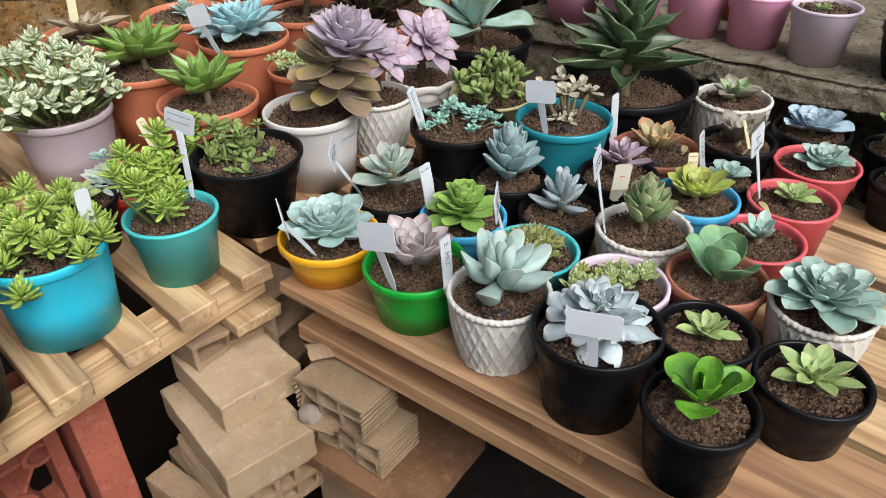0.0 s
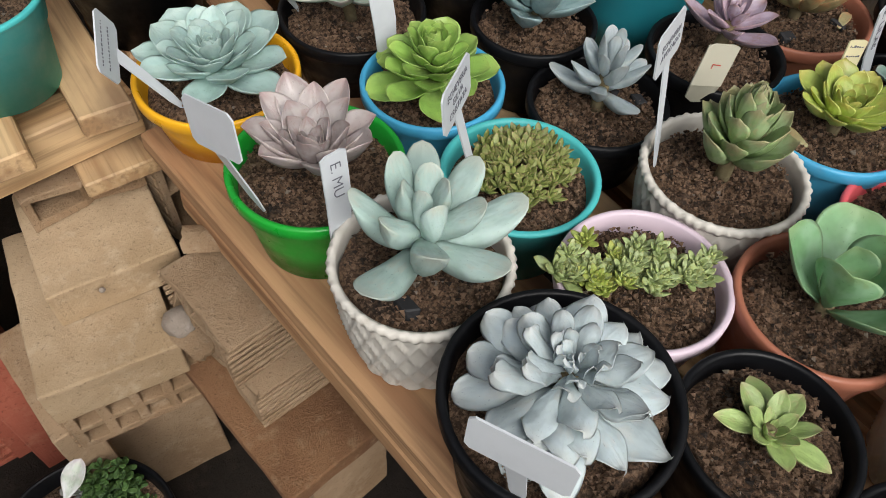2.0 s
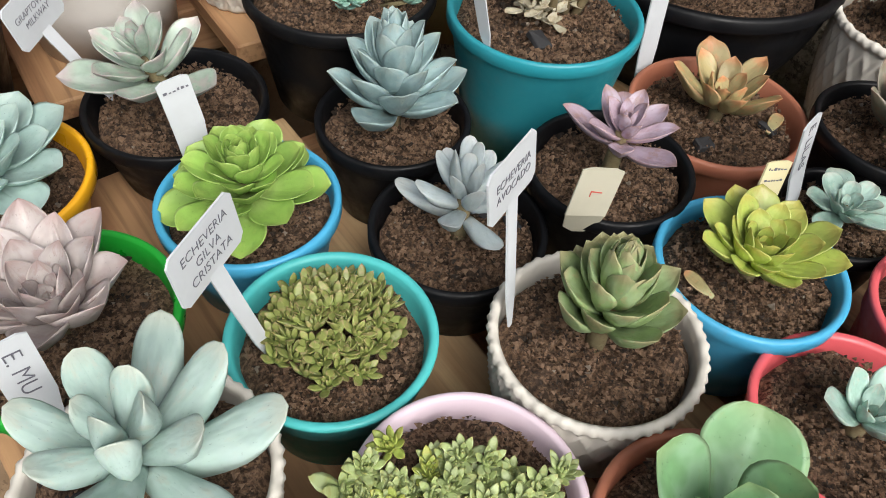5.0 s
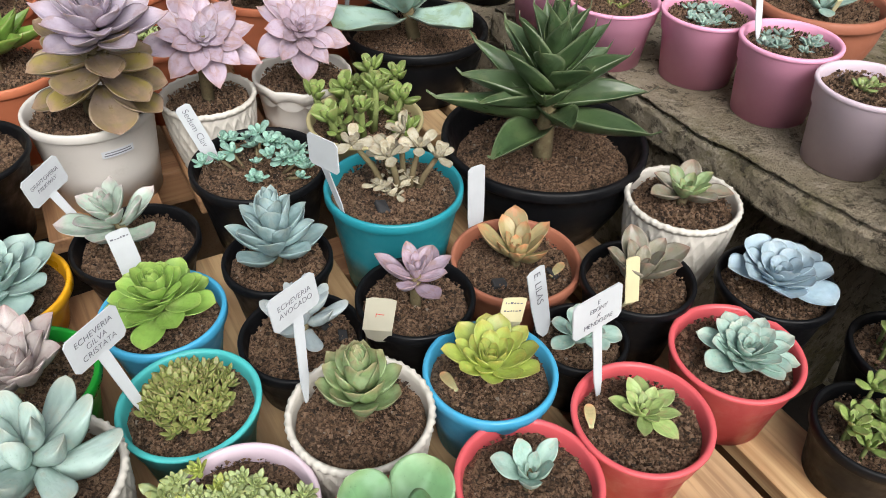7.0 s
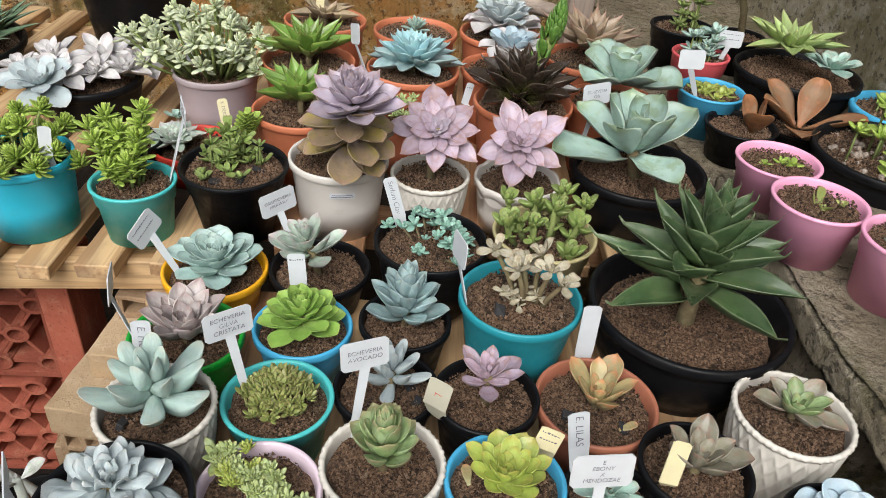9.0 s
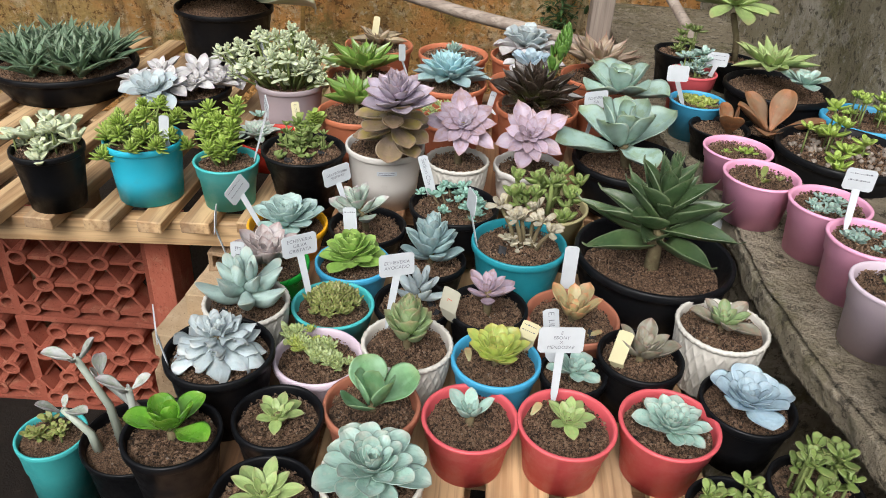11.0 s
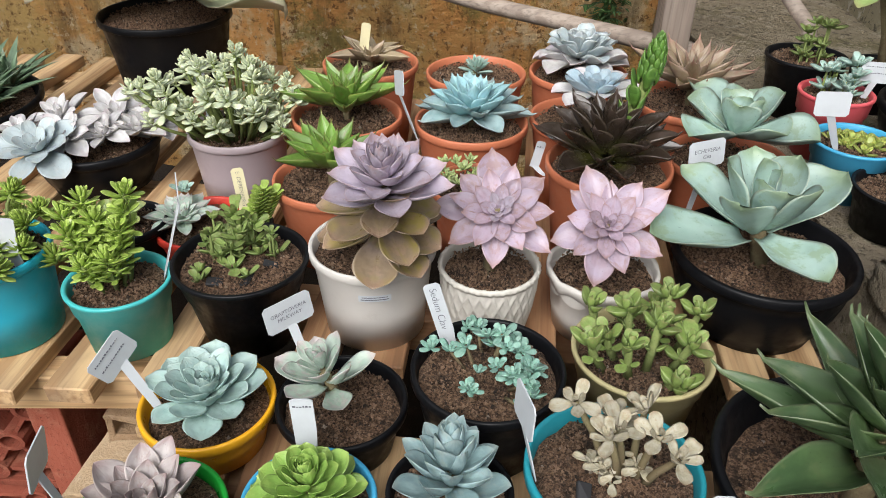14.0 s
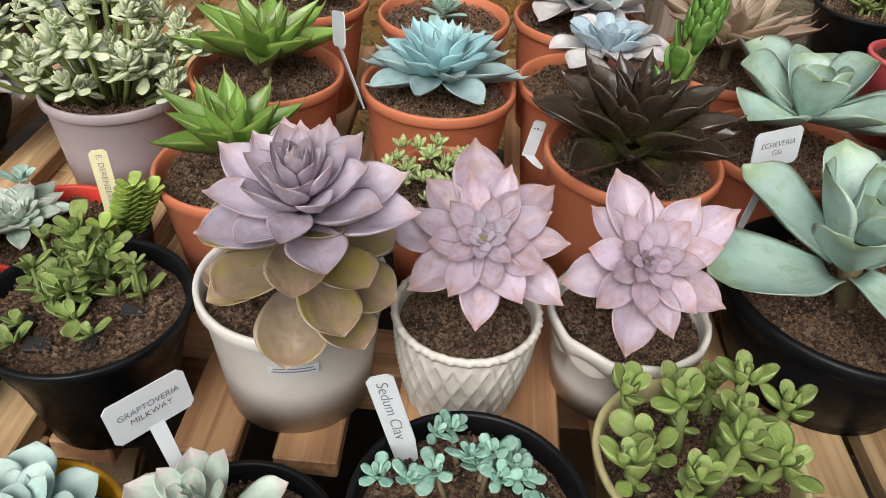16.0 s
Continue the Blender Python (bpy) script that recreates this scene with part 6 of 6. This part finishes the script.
# ---- plant labels ----
def label_plate(width, height, shape):
    """The outline of a label as (x, z), its stake included for shape 'tee'."""
    w, h = width / 2, height / 2
    if shape == "tee":
        c = min(w, h) * 0.22
        s = 0.0052
        return [(-w, -h + c), (-w, h - c), (-w + c, h), (w - c, h), (w, h - c), (w, -h + c), (w - c, -h), (s, -h), (-s, -h), (-w + c, -h)]
    return [(-w, -h), (-w, h * 0.9), (-w * 0.6, h), (w * 0.6, h), (w, h * 0.9), (w, -h)]


def plant_label(x, y, z, foot, width, height, azimuth, lean=0.0, roll=0.0, shape="tee", lines=(), ink=None, material=None, label="white plastic plant label with handwriting", bars=0):
    """A plate with its middle at x, y, z, facing the azimuth (degrees; 0 faces -y), on a stake down to foot."""
    thing = empty("plant_label", x, y, z, label, "label", "plant labels")
    material = material or LABEL
    turn = Euler((radians(lean), radians(roll), radians(azimuth)), "XYZ").to_matrix().to_4x4()
    bm = bmesh.new()
    pts = label_plate(width, height, shape)
    front = [bm.verts.new((px, -0.0006, pz)) for px, pz in pts]
    back = [bm.verts.new((px, 0.0006, pz)) for px, pz in pts]
    bm.faces.new(front)
    bm.faces.new(back[::-1])
    for i in range(len(pts)):
        bm.faces.new((front[i - 1], back[i - 1], back[i], front[i]))
    bmesh.ops.recalc_face_normals(bm, faces=bm.faces[:])
    plate = part("plate", bm, material, thing, smooth=False)
    plate.matrix_basis = turn
    # stake
    top = turn @ Vector((0, 0, -height / 2 + 0.002))
    end = Vector(foot) - Vector((x, y, z))
    side = turn.to_3x3() @ Vector((1, 0, 0))
    nrm = turn.to_3x3() @ Vector((0, 1, 0))
    half = 0.0052 if shape == "tee" else width * 0.5
    bm = bmesh.new()
    rows = []
    for p, k in ((top, half), (top.lerp(end, 0.75), half * 0.85), (end, half * 0.3)):
        rows.append([bm.verts.new(p + side * a * k + nrm * b * 0.0006) for a, b in ((-1, -1), (1, -1), (1, 1), (-1, 1))])
    for lo, hi in zip(rows, rows[1:]):
        for s in range(4):
            bm.faces.new((lo[s], lo[(s + 1) % 4], hi[(s + 1) % 4], hi[s]))
    bm.faces.new(rows[0])
    bm.faces.new(rows[-1][::-1])
    bmesh.ops.recalc_face_normals(bm, faces=bm.faces[:])
    part("stake", bm, material, thing, smooth=False)
    if lines:
        cu = bpy.data.curves.new("writing", "FONT")
        cu.body = "\n".join(lines)
        cu.align_x, cu.align_y = "CENTER", "CENTER"
        size = min(height / (len(lines) * 1.12), width / (0.62 * max(len(s) for s in lines)))
        size = 0.014 if shape == "strip" else min(size, 0.014)
        cu.size, cu.space_line, cu.extrude, cu.shear, cu.offset = size * 0.8, 1.05, 0.0001, 0.1, -size * 0.012
        tmp = bpy.data.objects.new("writing", cu)
        scene.collection.objects.link(tmp)
        me = bpy.data.meshes.new_from_object(tmp.evaluated_get(bpy.context.evaluated_depsgraph_get()))
        bpy.data.objects.remove(tmp)
        me.materials.clear()
        me.materials.append(ink or INK)
        ob = new("writing", me)
        ob.parent = plate
        vertical = shape == "strip"
        ob.matrix_basis = Matrix.Translation((0, -0.0010, 0)) @ Euler((radians(90), 0, 0)).to_matrix().to_4x4()
        if vertical:
            sc = min(1.0, 0.85 * height / max(v.co.x for v in me.vertices) / 2, 0.8 * width / (2 * max(abs(v.co.y) for v in me.vertices)))
            ob.matrix_basis = Matrix.Translation((0, -0.0010, 0)) @ Euler((0, radians(90), 0)).to_matrix().to_4x4() @ Euler((radians(90), 0, 0)).to_matrix().to_4x4() @ Matrix.Scale(sc, 4)
    if bars:
        bm = bmesh.new()
        brng = random.Random(int(x * 999))
        for i in range(bars):
            zc = height * (0.28 - 0.62 * i / max(1, bars))
            xx = -width * 0.38
            while xx < width * 0.34:
                w = brng.uniform(0.0008, 0.0026)
                box(bm, xx, min(xx + w, width * 0.4), -0.0011, -0.0008, zc - 0.0006, zc + brng.uniform(0.0, 0.0012))
                xx += w + 0.0012
        part("writing", bm, ink or INK, plate, smooth=False)
    return thing


plant_label(0.765, 0.425, 0.786, (0.757, 0.398, 0.7), 0.048, 0.032, 24, -8, 0, lines=("ECHEVERIA", "AVOCADO"))
plant_label(0.624, 0.465, 0.776, (0.64, 0.452, 0.69), 0.05, 0.032, 36, -6, 0, lines=("ECHEVERIA", "GILVA", "CRISTATA"))
plant_label(0.612, 0.748, 0.746, (0.64, 0.727, 0.675), 0.054, 0.032, 46, -10, -4, lines=("GRAPTOVERIA", "MILKWAY"))
plant_label(1.066, 1.026, 0.822, (1.052, 1.01, 0.73), 0.052, 0.034, 26, -8, -2, lines=("ECHEVERIA", "Gila"))
plant_label(0.978, 0.318, 0.774, (0.978, 0.296, 0.69), 0.055, 0.034, 8, -10, 0, lines=("E", "EBONY", "X", "MENDOZAE"))
plant_label(1.345, 1.27, 0.852, (1.33, 1.27, 0.79), 0.046, 0.03, 0, -6, 2, bars=2)
plant_label(0.465, 0.664, 0.744, (0.505, 0.662, 0.67), 0.046, 0.032, 66, -10, -30, bars=2)
plant_label(0.486, 0.517, 0.773, (0.505, 0.514, 0.69), 0.046, 0.034, -72, -6, -10, bars=0, label="blank white plastic plant label seen from behind")
plant_label(0.536, 0.462, 0.752, (0.532, 0.455, 0.7), 0.019, 0.04, 10, -6, 2, shape="strip", lines=("E. MU",))
plant_label(0.512, 0.258, 0.782, (0.52, 0.257, 0.72), 0.05, 0.026, -62, -4, 0, bars=0, label="blank white plastic plant label seen from behind")
plant_label(0.662, 0.618, 0.738, (0.664, 0.612, 0.68), 0.021, 0.036, 4, -8, -4, shape="strip", bars=1)
plant_label(0.458, 0.862, 0.812, (0.437, 0.829, 0.715), 0.044, 0.03, -65, -4, 12, bars=2)
plant_label(0.472, 1.003, 0.742, (0.476, 0.99, 0.69), 0.016, 0.056, 20, -16, -5, shape="strip", lines=("E. DERENBERG",), material=LABEL_Y, label="yellowed plastic plant label with handwriting")
plant_label(0.767, 0.744, 0.77, (0.78, 0.742, 0.72), 0.017, 0.058, 8, -6, -16, shape="strip", lines=("Sedum Clav",), label="white plastic strip label with handwriting")
plant_label(0.852, 0.58, 0.808, (0.866, 0.575, 0.735), 0.044, 0.032, -72, -4, -6, bars=0, label="blank white plastic plant label in the teal pot")
plant_label(1.005, 0.549, 0.735, (1.005, 0.545, 0.68), 0.021, 0.062, 4, -4, 0, shape="strip", label="blank white strip label stuck upright in the soil")
plant_label(0.972, 0.388, 0.744, (0.98, 0.378, 0.69), 0.021, 0.044, 12, -8, -8, shape="strip", lines=("E. LILAS",), label="white plastic strip label with handwriting")
plant_label(0.838, 0.43, 0.735, (0.84, 0.436, 0.695), 0.026, 0.036, -25, -4, 8, shape="strip", lines=("L",), ink=INK_RED, label="cream plastic tag with a red letter", material=CREAM)
plant_label(1.06, 0.363, 0.738, (1.062, 0.366, 0.7), 0.022, 0.042, 10, -26, 22, shape="strip", material=LABEL_Y, label="blank curled yellowed strip label")
plant_label(0.945, 0.385, 0.732, (0.942, 0.39, 0.69), 0.024, 0.024, -8, -14, 16, shape="strip", material=LABEL_Y, bars=2, label="small yellow label with handwriting")
plant_label(0.35, 1.205, 0.806, (0.362, 1.195, 0.74), 0.017, 0.05, 10, -12, -14, shape="strip", bars=1, label="white plastic strip label with handwriting")
plant_label(0.562, 1.409, 0.823, (0.562, 1.404, 0.77), 0.016, 0.05, 4, -4, 8, shape="strip", label="blank cream strip label", material=LABEL_Y)
plant_label(0.664, 1.148, 0.845, (0.69, 1.14, 0.765), 0.04, 0.034, -62, -4, -16, bars=0, label="white plastic plant label in a terracotta pot")
plant_label(1.26, 0.725, 0.725, (1.23, 0.71, 0.68), 0.05, 0.032, 30, -25, 34, bars=0, label="blank white label lying tilted at the bowl's edge")
plant_label(1.23, 1.11, 0.862, (1.258, 1.12, 0.79), 0.042, 0.032, -6, -6, -4, bars=0, label="blank white plastic plant label in the blue pot")
plant_label(1.365, 0.557, 0.908, (1.36, 0.535, 0.84), 0.04, 0.03, -4, -6, 3, bars=2)
plant_label(0.862, 1.066, 0.788, (0.872, 1.06, 0.76), 0.013, 0.036, 16, -8, 16, shape="strip", bars=1, label="white plastic strip label with handwriting")
plant_label(1.52, 0.56, 0.885, (1.525, 0.565, 0.83), 0.011, 0.07, 0, -4, -4, shape="strip", material=LABEL_Y, label="thin wooden marker stick")
plant_label(0.293, 0.79, 0.785, (0.295, 0.792, 0.735), 0.017, 0.045, 10, -6, 6, shape="strip", label="blank white strip label in the cyan pot")
